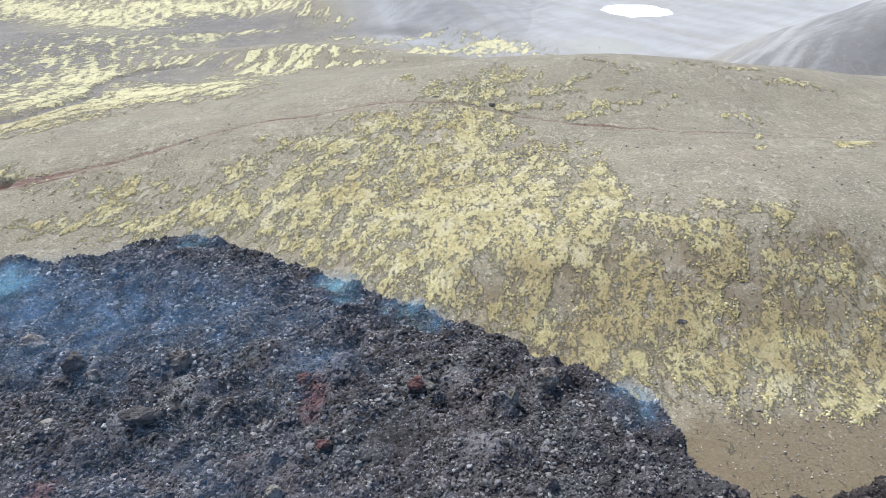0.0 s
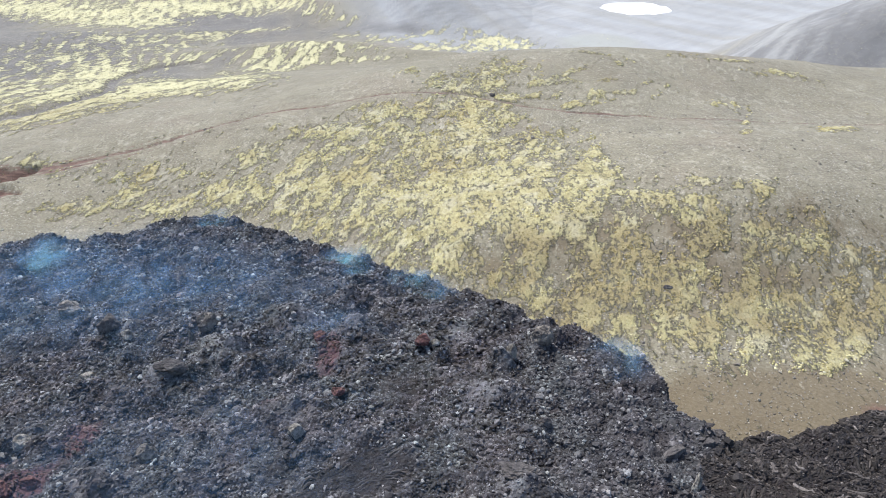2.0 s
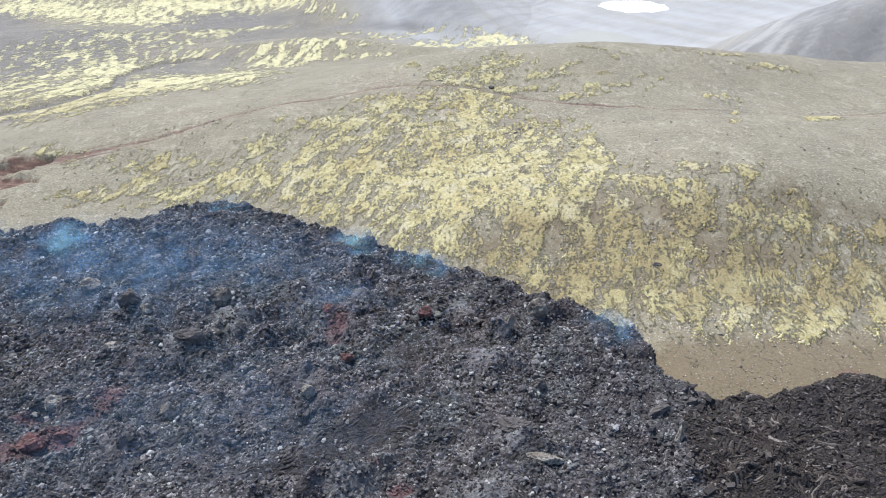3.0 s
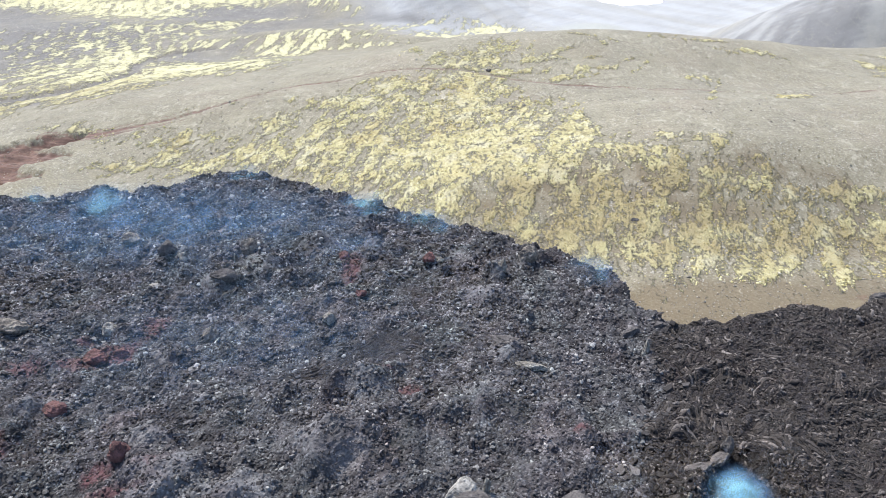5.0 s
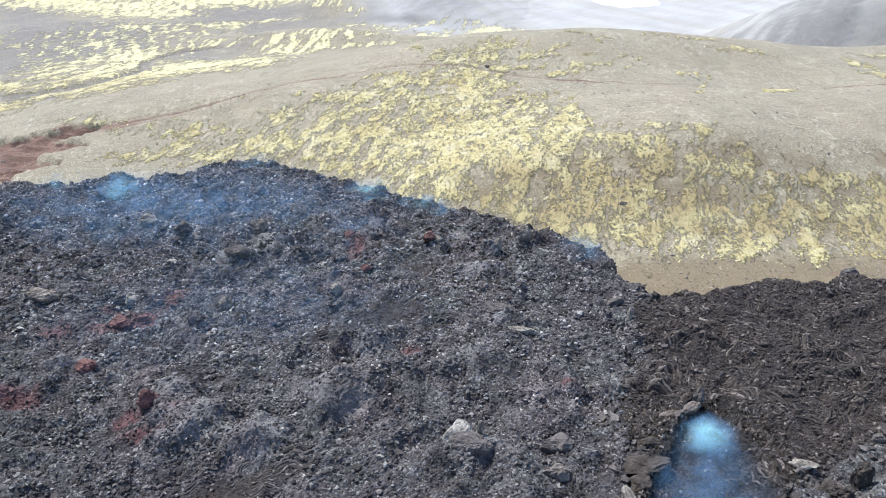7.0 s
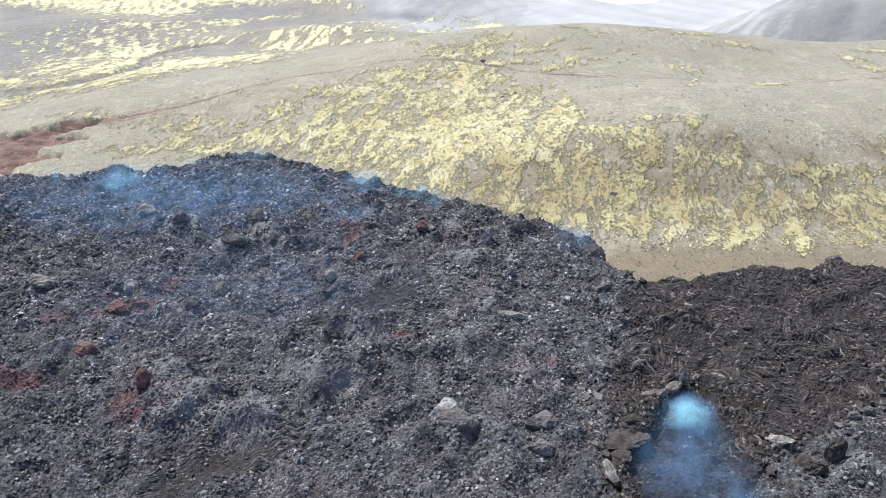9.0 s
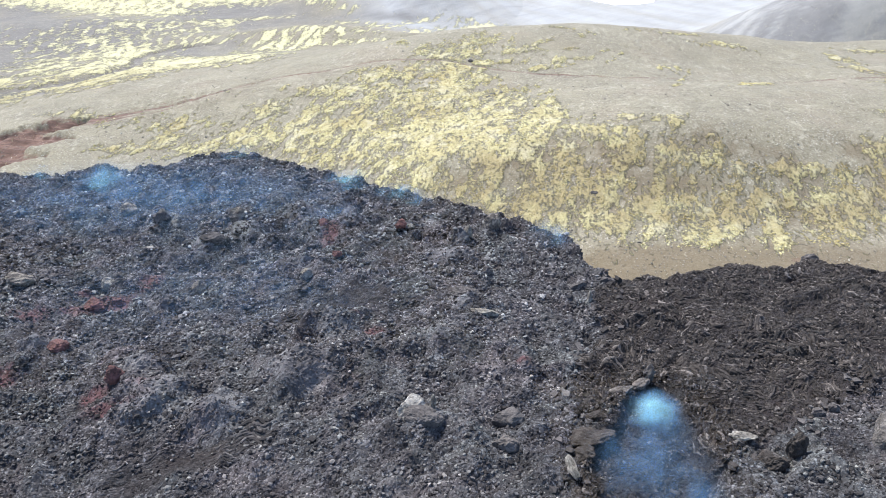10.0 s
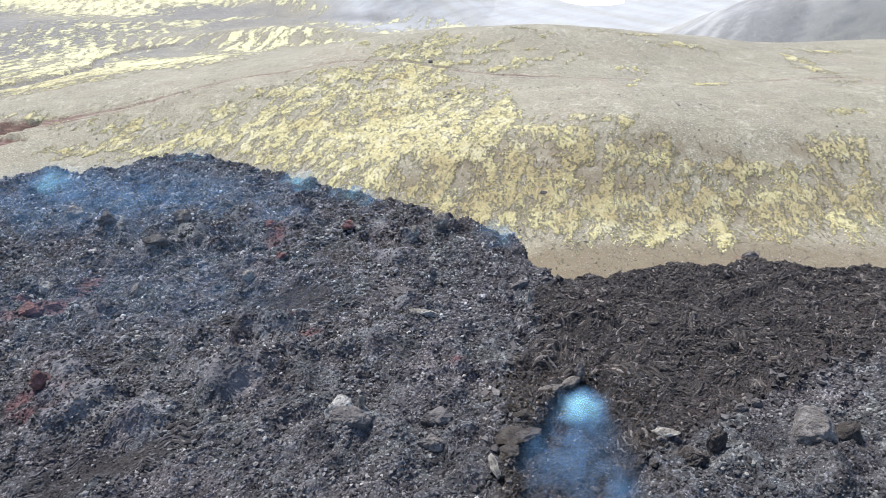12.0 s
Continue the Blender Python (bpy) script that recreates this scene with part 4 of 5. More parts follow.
def lava_at(x, y):
    """Height of the lava, how young it is, and how far it lies inside the flow's edge."""
    wx, wy = x + 1.1 * rough(x, y, 4.5, 3, 71), y + 1.1 * rough(x, y, 4.5, 3, 72)
    d = within(wx, wy, EDGE)
    young = smooth(within(x + 0.8 * rough(x, y, 3, 2, 73), y + 0.8 * rough(x, y, 3, 2, 74), YOUNG) / 1.6 + 0.5)
    top = 1.6 - 0.034 * (np.clip(y, 0, 95) - 20)
    old = 0.8 * rough(x, y, 15, 2, 81) + 1.0 * ridges(x, y, 8, 2, 82) - 1.05 + 0.30 * rough(x, y, 3.0, 4, 84, 0.6)
    hx, hy = x + 0.7 * waves(x, y, 3, 83), y + 0.7 * waves(x, y, 3, 92)
    for cx, cy, r in HUMMOCKS:
        old = old + (0.6 + 0.58 * r) * heap(hx, hy, cx, cy, r)
    old = old + 1.6 * knolls(hx, hy, 6.5, 301) + 0.6 * knolls(hx, hy + 0.3 * hx, 2.6, 311) - 0.6
    for line in SPINES:
        off = from_line(x + 0.8 * waves(x, y, 4, 93), y + 0.8 * waves(x, y, 4, 94), line)
        old = old + 1.8 * np.exp(-1.3 * np.sqrt((off / 2.2) ** 2 + 0.05)) * (1 + 0.4 * waves(x, y, 7, 95))
    old = old * (1 - 0.6 * np.minimum(1, ropy(x, y))) - 0.7 * ropy(x, y)
    bent = x + 2.5 * rough(x, y, 9, 2, 85)
    ropes = 0.42 * ridges(bent * 0.6, y + 2.6 * waves(x, y, 6, 86), 2.4, 3, 87) + 0.75 * rough(x, y, 8, 2, 88) + 0.5 * knolls(bent, y, 5.0, 321) - 0.7
    for line in FOLDS:
        off = from_line(x + 0.6 * waves(x, y, 3, 104), y + 0.6 * waves(x, y, 3, 105), line)
        ropes = ropes + 0.8 * np.exp(-(off / 0.75) ** 2) * (1 + 0.5 * waves(x, y, 2, 106))
    z = top + old * (1 - young) + ropes * young
    levee = np.exp(-(within(x, y, YOUNG) / 1.8) ** 2) * smooth((y - 24) / 8) * smooth((60 - x) / 20)
    z = z + 0.9 * levee * (0.6 + 0.6 * rough(x, y, 3, 2, 89))
    # grey heap behind the young crust
    z = z + 2.2 * mound(x, y, 57, 9.5, 14, 7.5, 10)
    hole = within(x + 0.5 * rough(x, y, 2.0, 2, 90), y + 0.5 * rough(x, y, 2.0, 2, 91), VENT)
    z = z - 1.5 * smooth((hole + 0.2) / 1.4)
    rim = np.exp(-((hole + 0.9) / 0.9) ** 2) * smooth((x * -0.5 + y + 1) / 12)
    z = z + 0.9 * rim
    shell = smooth((d + 0.3) / 2.6)
    base = land(x, y) - 0.8
    return base + (z - base) * shell, young, d


lx, ly = np.arange(-118, 118.01, 0.36), np.concatenate([np.arange(-86, -56, 2.0), np.arange(-56, 2, 0.75), np.arange(2, 129, 0.36)])
LX, LY = np.meshgrid(lx, ly)
LZ, FLOW, INSET = lava_at(LX, LY)
REDS = reds_at(LX, LY)
SCREE = scree_at(LX, LY)
LZ = LZ + (0.26 + 0.10 * FLOW) * (np.random.default_rng(9).random(LZ.shape) - 0.5)
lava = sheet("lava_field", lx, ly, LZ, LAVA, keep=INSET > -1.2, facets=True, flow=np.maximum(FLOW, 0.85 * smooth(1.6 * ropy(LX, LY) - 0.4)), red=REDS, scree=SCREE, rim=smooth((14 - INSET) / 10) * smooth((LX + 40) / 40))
tagged(lava, "black and grey rubbly lava field with a younger brown crust", "lava field", kind="structure")

# ---- loose blocks and cushions ----
def ball(n=1):
    """Corners and triangles of a ball, for blocks."""
    bm = bmesh.new()
    bmesh.ops.create_icosphere(bm, subdivisions=n, radius=1)
    v = np.array([p.co[:] for p in bm.verts])
    f = np.array([[p.index for p in t.verts] for t in bm.faces])
    bm.free()
    return v, f


def chip():
    """Corners and triangles of a rough block."""
    v = np.array([(x, y, z) for x in (-1, 1) for y in (-1, 1) for z in (-1, 1)], float) * 0.68
    f = np.array([(0, 1, 3), (0, 3, 2), (4, 6, 7), (4, 7, 5), (0, 4, 5), (0, 5, 1), (2, 3, 7), (2, 7, 6), (0, 2, 6), (0, 6, 4), (1, 5, 7), (1, 7, 3)])
    return v, f


def dome():
    """Corners and triangles of a low cushion, open below."""
    ring = [(math.cos(k * math.pi / 3), math.sin(k * math.pi / 3), -0.5) for k in range(6)] + [(0.72 * math.cos((k + 0.5) * math.pi / 3), 0.72 * math.sin((k + 0.5) * math.pi / 3), 0.55) for k in range(6)]
    f = [(k, (k + 1) % 6, 6 + k) for k in range(6)] + [((k + 1) % 6, 6 + (k + 1) % 6, 6 + k) for k in range(6)] + [(6 + k, 6 + (k + 1) % 6, 12) for k in range(6)]
    return np.array(ring + [(0, 0, 0.95)]), np.array(f)


def scatter(name, x, y, z, size, mat, rng, flat=0.8, long=1.0, ragged=0.5, tip=0.9, way=None, round_ones=False, lumpy=False, **layers):
    """Many blocks as one mesh: places, sizes, how flat and how long they are, how far they tip, which way they lie."""
    v, f = dome() if round_ones else ball(1) if lumpy else chip()
    n = len(x)
    block = v[None] * (1 + ragged * (rng.random((n, len(v), 3)) - 0.5) * 2)
    block = block * np.stack([long * (0.7 + 0.6 * rng.random(n)), 0.7 + 0.6 * rng.random(n), flat * (0.6 + 0.7 * rng.random(n))], -1)[:, None]
    a = rng.random(n) * 2 * np.pi if way is None else way + rng.normal(0, 0.5, n)
    b = (rng.random(n) - 0.5) * 2 * tip
    ca, sa, cb, sb = np.cos(a)[:, None], np.sin(a)[:, None], np.cos(b)[:, None], np.sin(b)[:, None]
    X, Y, Z = block[..., 0], block[..., 1], block[..., 2]
    X, Z = X * cb + Z * sb, Z * cb - X * sb
    X, Y = X * ca - Y * sa, Y * ca + X * sa
    verts = np.stack([X, Y, Z], -1) * size[:, None, None] + np.stack([x, y, z], -1)[:, None]
    faces = f[None] + (np.arange(n) * len(v))[:, None, None]
    return solid(name, verts.reshape(-1, 3), faces.reshape(-1, 3), mat, not round_ones, **{k: np.repeat(w, len(v)) for k, w in layers.items()})


rng = np.random.default_rng(4)
# clinker on the old flow, long broken crust on the young one
n = 172000
bx = rng.uniform(-108, 100, n)
by = 3 + 122 * rng.random(n) ** 1.1
seen = np.abs(bx) < 58 + 0.60 * by
bx, by = np.concatenate([bx[seen], rng.uniform(-75, 85, 13000)]), np.concatenate([by[seen], rng.uniform(-60, 3, 13000)])
n = len(bx)
bz, byoung, binset = lava_at(bx, by)
size = (0.075 + 0.10 * smooth((4 - by) / 4) + 0.12 * rng.random(n) ** 1.6 + 0.17 * rng.random(n) ** 9 + 0.16 * rng.random(n) ** 30) * (0.9 + np.maximum(by, 0) / 160)
size *= (0.76 + 0.60 * smooth(rough(bx, by, 5, 2, 99) + 0.5)) * (1 - 0.25 * np.minimum(1, scree_at(bx, by)))
brown = np.maximum(mound(bx, by, 57, 9.5, 18, 9), 0.55 * smooth((44 - by) / 30))
half = (binset > 0.1) & (byoung < 0.5) & (rng.random(n) > 0.85 * ropy(bx, by))
large = half & (size > 0.26)
half = half & (size <= 0.26)
lumps = scatter("clinker_lumps", bx[large], by[large], bz[large] + 0.1 * size[large], size[large], CLINKER, rng, ragged=0.30, lumpy=True, brown=brown[large], red=reds_at(bx[large], by[large]))
tagged(lumps, "larger loose lumps of grey clinker on the lava", "lava rubble", kind="stuff")
rubble = scatter("clinker", bx[half], by[half], bz[half] + 0.1 * size[half], size[half], CLINKER, rng, brown=brown[half], red=reds_at(bx[half], by[half]))
tagged(rubble, "loose grey and black clinker on the lava", "lava rubble", kind="stuff")
half = (binset > 0.1) & (byoung >= 0.5) & (within(bx, by, VENT) < 0.5)
swirl = 0.3 + 2.6 * rough(bx, by, 11, 2, 97)
slabs = scatter("crust_slabs", bx[half], by[half], bz[half] + 0.03, 0.62 * size[half] * (0.6 + 0.6 * smooth(rough(bx[half], by[half], 7, 2, 98) + 0.5)), CRUSTY, rng, flat=0.8, long=1.5, ragged=0.6, tip=0.8, way=swirl[half])
tagged(slabs, "broken dark brown crust slabs on the young lava", "lava rubble", kind="stuff")
n = 90000
px, py = rng.uniform(-14, 100, n), rng.uniform(-62, 64, n)
keep = lava_at(px, py)
keep = (keep[1] > 0.5) & (keep[2] > 0.3) & (rng.random(n) < 0.3 + 0.7 * smooth((py + 45) / 40)) & (rng.random(n) < 0.6 + 0.4 * smooth(1.6 * rough(px, py, 5, 2, 103) + 0.5))
px, py = px[keep], py[keep]
n = len(px)
plates = scatter("crust_flakes", px, py, lava_at(px, py)[0] + 0.04, 0.06 + 0.11 * rng.random(n) ** 2 + 0.12 * rng.random(n) ** 14, CRUSTY, rng, flat=0.95, long=2.0, ragged=0.62, tip=0.7, way=0.3 + 3.2 * rough(px, py, 9, 3, 97), lumpy=True)
tagged(plates, "crinkled brown flakes of broken lava crust", "lava rubble", kind="stuff")

# ropes: short bent rolls of crust, lying side by side
def rolls(name, label, places, mat, rng):
    """Bent half-round rolls as one mesh: x, y, way, length, thickness, bend."""
    steps, sides = 9, 5
    n = len(places)
    px, py, way, long, thick, bend = np.array(places).T[:, :, None]
    f = np.linspace(-1, 1, steps)[None]
    turn = way + bend * f
    along, over = long * f * np.cos(0.3 * bend), long * bend * (f ** 2 - 0.4) * 0.45
    cx = px + along * np.cos(way) - over * np.sin(way) + 0.12 * rng.normal(0, 1, (n, steps)) * thick * 2
    cy = py + along * np.sin(way) + over * np.cos(way) + 0.12 * rng.normal(0, 1, (n, steps)) * thick * 2
    r = thick * (0.35 + 0.75 * np.sqrt(np.maximum(0, 1 - f ** 2))) * (0.75 + 0.5 * rng.random((n, steps)))
    cz = lava_at(cx.ravel(), cy.ravel())[0].reshape(cx.shape)
    ang = np.linspace(-0.25, math.pi + 0.25, sides)
    side, up = np.cos(ang), np.sin(ang)
    X = cx[..., None] - np.sin(turn)[..., None] * r[..., None] * side
    Y = cy[..., None] + np.cos(turn)[..., None] * r[..., None] * side
    Z = cz[..., None] + 1.25 * r[..., None] * up
    i = (np.arange(steps - 1)[:, None] * sides + np.arange(sides - 1)[None]).ravel()
    quads = np.stack([i, i + 1, i + sides + 1, i + sides], -1)
    faces = quads[None] + (np.arange(n) * steps * sides)[:, None, None]
    ob = solid(name, np.stack([X, Y, Z], -1).reshape(-1, 3), faces.reshape(-1, 4), mat, True)
    return tagged(ob, label, "lava crust", kind="stuff")


def rope_beds(x0, x1, y0, y1, count, keep, heading, rng):
    """Places for beds of two to seven rolls side by side."""
    xs, ys = rng.uniform(x0, x1, count), rng.uniform(y0, y1, count)
    kept = keep(xs, ys)
    xs, ys = xs[kept], ys[kept]
    out = []
    for x, y, way in zip(xs, ys, heading(xs, ys) + rng.normal(0, 0.4, len(xs))):
        long, thick, bend = 0.4 + 1.3 * rng.random() ** 2, 0.08 + 0.15 * rng.random() ** 2, rng.normal(0, 0.8)
        for k in range(rng.integers(2, 8)):
            off = 2.1 * thick * k
            out.append((x - off * math.sin(way) + rng.normal(0, 0.2), y + off * math.cos(way) + rng.normal(0, 0.2), way + rng.normal(0, 0.12), long * rng.uniform(0.6, 1.2), thick * rng.uniform(0.7, 1.2), bend + rng.normal(0, 0.2)))
    return out


def young_crust(x, y):
    _, young, inset = lava_at(x, y)
    return (young > 0.6) & (inset > 0.6) & (within(x, y, VENT) < -0.3)


rope_rng = np.random.default_rng(21)
beds = rope_beds(14, 100, -12, 63, 2100, young_crust, lambda x, y: 0.3 + 3.2 * rough(x, y, 9, 3, 97), rope_rng)
rolls("crust_ropes", "dark brown ropes of wrinkled lava crust", beds, CRUSTY, rope_rng)
beds = rope_beds(-42, 2, 4, 54, 520, lambda x, y: ropy(x, y) > 0.35, lambda x, y: 0.45 + 0 * x, rope_rng)
rolls("old_ropes", "dark ropes of bare crust between grey heaps", beds, SEAM, rope_rng)

# bigger broken blocks along the seam between the flows and round the grey heap
n = 5200
bx, by = rng.uniform(12, 80, n), rng.uniform(4, 62, n)
seam = np.exp(-(within(bx, by, YOUNG) / 1.9) ** 2) * (0.35 + 0.65 * smooth(1.5 * rough(bx, by, 7, 2, 96) + 0.4))
seam = (rng.random(n) < seam) & (lava_at(bx, by)[2] > 0.3) & (within(bx, by, VENT) < -0.5)
bx, by = bx[seam], by[seam]
size = 0.18 + 0.42 * rng.random(len(bx)) ** 2.5
blocks = scatter("lava_blocks", bx, by, lava_at(bx, by)[0] + 0.15, size, SEAM, rng, flat=0.75, long=1.3)
tagged(blocks, "broken lava blocks along the seam between two flows", "lava rubble", kind="stuff")

# stones on the hill, more of them on the pale gravel
n = 15000
bx, by = rng.uniform(-120, 120, n), 60 + 170 * rng.random(n) ** 1.3
bare = (lava_at(bx, by)[2] < -0.8) & (rng.random(n) < smooth((215 - by) / 70)) & (rng.random(n) < 0.14 + 1.6 * spread("pale", bx, by) + 0.5 * smooth((rough(bx, by, 18, 3, 95)) * 2))
bx, by = bx[bare], by[bare]
n = len(bx)
size = 0.07 + 0.10 * rng.random(n) ** 2 + 0.25 * rng.random(n) ** 20
# and round the edges of the moss
ex, ey = rng.uniform(-110, 120, 40000), 66 + 130 * rng.random(40000) ** 1.4
fringe = (ey < 140) & (rng.random(40000) < 0.5) & (np.abs(moss_at(ex, ey)[0] - 0.36) < 0.13) & (lava_at(ex, ey)[2] < -0.8)
bx, by, size = np.concatenate([bx, ex[fringe]]), np.concatenate([by, ey[fringe]]), np.concatenate([size, 0.06 + 0.12 * rng.random(int(fringe.sum())) ** 2])
# gravel and debris on the sand at the foot of the bank
ex, ey = rng.uniform(26, 120, 5200), rng.uniform(56, 76, 5200)
loose = (lava_at(ex, ey)[2] < -0.5) & (rng.random(5200) < 0.25 + 0.75 * smooth(1.5 * rough(ex, ey, 5, 2, 109) + 0.3))
bx, by, size = np.concatenate([bx, ex[loose]]), np.concatenate([by, ey[loose]]), np.concatenate([size, 0.04 + 0.09 * rng.random(int(loose.sum())) ** 2])
stones = scatter("stones", bx, by, land(bx, by) + 0.03, size, STONE, rng)
tagged(stones, "scattered grey stones on the ash hillside", "stones", kind="stuff")

# moss cushions where the moss is thick, and stony lumps among them
n = 230000
bx, by = rng.uniform(-112, 125, n), 66 + 140 * rng.random(n) ** 1.6
level = moss_at(bx, by)[0]
grown = (level + rng.normal(0, 0.12, n) > 0.42) & (lava_at(bx, by)[2] < -0.8) & (from_line(bx, by, TRAIL) > 1.2) & (bx > -98) & (rng.random(n) < 0.30 + 0.50 * smooth(1.5 * rough(bx, by * 0.5, 6, 2, 46) + 0.5))
bx, by, level = bx[grown], by[grown], level[grown]
n = len(bx)
size = (0.07 + 0.14 * rng.random(n) ** 2.4) * (0.75 + by / 200)
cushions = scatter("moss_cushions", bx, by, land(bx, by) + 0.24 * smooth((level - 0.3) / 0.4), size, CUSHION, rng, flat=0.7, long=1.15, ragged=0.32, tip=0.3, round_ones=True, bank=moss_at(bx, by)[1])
tagged(cushions, "yellow-green moss cushions on the hillside", "moss", kind="stuff")

# ---- boulders and slabs that stand out ----
def boulder(name, label, x, y, size, mat, seed, sink=0.35, spin=0.0, lean=0.0, facets=7, group="boulders on the lava", rugged=1.0):
    """One rock: a ball cut by flat faces and roughened. size: half lengths along, across and up."""
    pick = random.Random(seed)
    bm = bmesh.new()
    bmesh.ops.create_icosphere(bm, subdivisions=5 if max(size) > 2.4 else 4, radius=1)
    cuts = []
    for _ in range(facets):
        d = Vector((pick.uniform(-1, 1), pick.uniform(-1, 1), pick.uniform(-0.5, 1))).normalized()
        cuts.append((d, pick.uniform(0.62, 0.85)))
    for v in bm.verts:
        p = v.co.copy()
        for d, far in cuts:
            over = p.dot(d) - far
            if over > 0:
                p -= d * over * 0.9
        q = p * 1.3 + Vector((seed * 3.1, 0, 0))
        p *= 1 + rugged * (0.22 * noise.noise(q) + 0.13 * noise.noise(q * 2.7) + 0.10 * noise.noise(q * 6.5) + 0.05 * noise.noise(q * 14))
        v.co = Vector((p.x * size[0], p.y * size[1], p.z * size[2] * 1.25)) * 0.85
    mesh = bpy.data.meshes.new(name)
    bm.to_mesh(mesh)
    bm.free()
    mesh.materials.append(mat)
    ob = new(name, mesh)
    z = max(float(lava_at(np.array([x]), np.array([y]))[0][0]), float(land(np.array([x]), np.array([y]))[0]))
    ob.matrix_world = pose(x, y, z + size[2] * (1 - 2 * sink), lean, 0, spin)
    return tagged(ob, label, "flat rock" if name == "flat_rock" else "boulder", group)


DARK_ROCK, PALE_ROCK = rock_material("dark_rock", (0.078, 0.072, 0.075), (0.130, 0.121, 0.122)), rock_material("pale_rock", (0.16, 0.148, 0.135), (0.34, 0.325, 0.30))
BLEACHED, GREY_ROCK = rock_material("bleached_rock", (0.20, 0.195, 0.19), (0.40, 0.39, 0.375)), rock_material("grey_rock", (0.105, 0.096, 0.094), (0.185, 0.172, 0.168))
VENT_ROCK = rock_material("vent_crust", (0.027, 0.023, 0.022), (0.058, 0.050, 0.048))
TAUPE_ROCK = rock_material("taupe_rock", (0.098, 0.088, 0.086), (0.175, 0.157, 0.152))
RED_ROCK, TAN_ROCK = rock_material("red_rock", (0.095, 0.050, 0.050), (0.175, 0.086, 0.083)), rock_material("tan_rock", (0.11, 0.098, 0.092), (0.27, 0.245, 0.22))

boulder("boulder", "large rounded boulder with a pale grey weathered top", 1.4, 17.9, (2.2, 1.9, 1.9), BLEACHED, 1, 0.36, 20, 0, 3, rugged=0.55)
boulder("boulder", "dark broken boulder below a pale one", 3.0, 16.5, (3.0, 1.9, 1.2), DARK_ROCK, 2, 0.66, -10, 0, 3, rugged=0.6)
boulder("flat_rock", "pale curved splinter of rock beside a boulder", 4.1, 18.6, (0.5, 0.5, 1.5), PALE_ROCK, 41, 0.25, 15, 12)
boulder("boulder", "big grey-brown boulder on a heap of clinker", 56.2, 11.8, (3.3, 2.6, 2.7), GREY_ROCK, 3, 0.44, -15, 0, 5, rugged=0.45)
boulder("boulder", "grey boulder leaning against a larger one", 59.6, 10.8, (2.0, 1.7, 1.6), VENT_ROCK, 4, 0.3, 30, rugged=0.7)
boulder("boulder", "dark spiky clot of lava beside the vent", 42.0, 10.4, (2.6, 1.9, 1.6), VENT_ROCK, 42, 0.35, 10, rugged=1.5)
boulder("boulder", "dark upright clot of lava beside the vent", 45.0, 11.4, (1.4, 1.2, 1.9), VENT_ROCK, 43, 0.3, 40, rugged=1.4)
boulder("boulder", "grey rounded boulder in clinker", 13.2, 18.0, (2.4, 1.6, 1.5), DARK_ROCK, 44, 0.4, 0, rugged=0.7)
boulder("boulder", "pale knobbly boulder in clinker", 12.5, 13.2, (1.8, 1.2, 1.1), TAUPE_ROCK, 45, 0.35, 0)
boulder("boulder", "tan boulder with a bleached face", -61.5, 83.5, (2.2, 1.6, 1.4), TAN_ROCK, 5, 0.3)
boulder("boulder", "grey-brown blocky boulder among clinker", -52.0, 77.5, (2.1, 1.6, 1.8), DARK_ROCK, 6, 0.3)
boulder("boulder", "small pale boulder beside a blocky one", -48.7, 75.5, (1.0, 0.9, 0.9), PALE_ROCK, 7, 0.3)
boulder("boulder", "brown pointed boulder on a clinker ridge", -37.0, 77.8, (2.2, 1.2, 1.7), TAN_ROCK, 8, 0.3, 25, 10)
boulder("flat_rock", "pale upright slab on a clinker ridge", -39.6, 77.0, (0.5, 0.7, 1.7), PALE_ROCK, 9, 0.25, 20, 20)
boulder("boulder", "long low dark boulder in rubble", -37.6, 65.0, (2.6, 1.2, 1.1), DARK_ROCK, 10, 0.35, 5)
boulder("boulder", "grey boulder half buried in rubble", -51.2, 67.3, (1.6, 1.2, 0.9), PALE_ROCK, 11, 0.4)
boulder("boulder", "rounded grey-brown boulder standing in rubble", -36.4, 51.5, (1.4, 1.3, 1.7), TAN_ROCK, 12, 0.25)
boulder("boulder", "grey boulder on a heap of clinker", -18.5, 54.0, (1.2, 1.0, 1.1), PALE_ROCK, 13, 0.3)
boulder("boulder", "rust-red oxidised boulder on dark rubble", -51.0, 45.0, (2.2, 1.5, 1.3), RED_ROCK, 14, 0.35)
boulder("boulder", "dull red boulder among dark blocks", -47.6, 46.6, (1.5, 1.0, 0.9), RED_ROCK, 15, 0.35)
boulder("boulder", "pale grey boulder in red rubble", -52.8, 53.5, (1.6, 1.2, 1.1), PALE_ROCK, 16, 0.35)
boulder("boulder", "red boulder at the side of a clinker heap", -37.3, 23.5, (1.7, 1.2, 1.5), RED_ROCK, 17, 0.35)
boulder("boulder", "reddish boulder in dark rubble", -51.0, 34.0, (2.0, 1.3, 1.0), RED_ROCK, 18, 0.4)
boulder("boulder", "pointed brownish-red boulder near the lava edge", 14.1, 74.0, (2.0, 1.7, 1.7), TAN_ROCK, 19, 0.35)
boulder("boulder", "white-crusted spike of rock", 9.4, 71.0, (0.9, 0.8, 1.7), PALE_ROCK, 20, 0.3)
boulder("boulder", "small pinkish rock with a white top", -3.6, 72.5, (1.3, 1.0, 1.0), RED_ROCK, 21, 0.35)
boulder("boulder", "white rock on dark rubble", -1.6, 72.6, (0.8, 0.6, 0.5), PALE_ROCK, 22, 0.3)
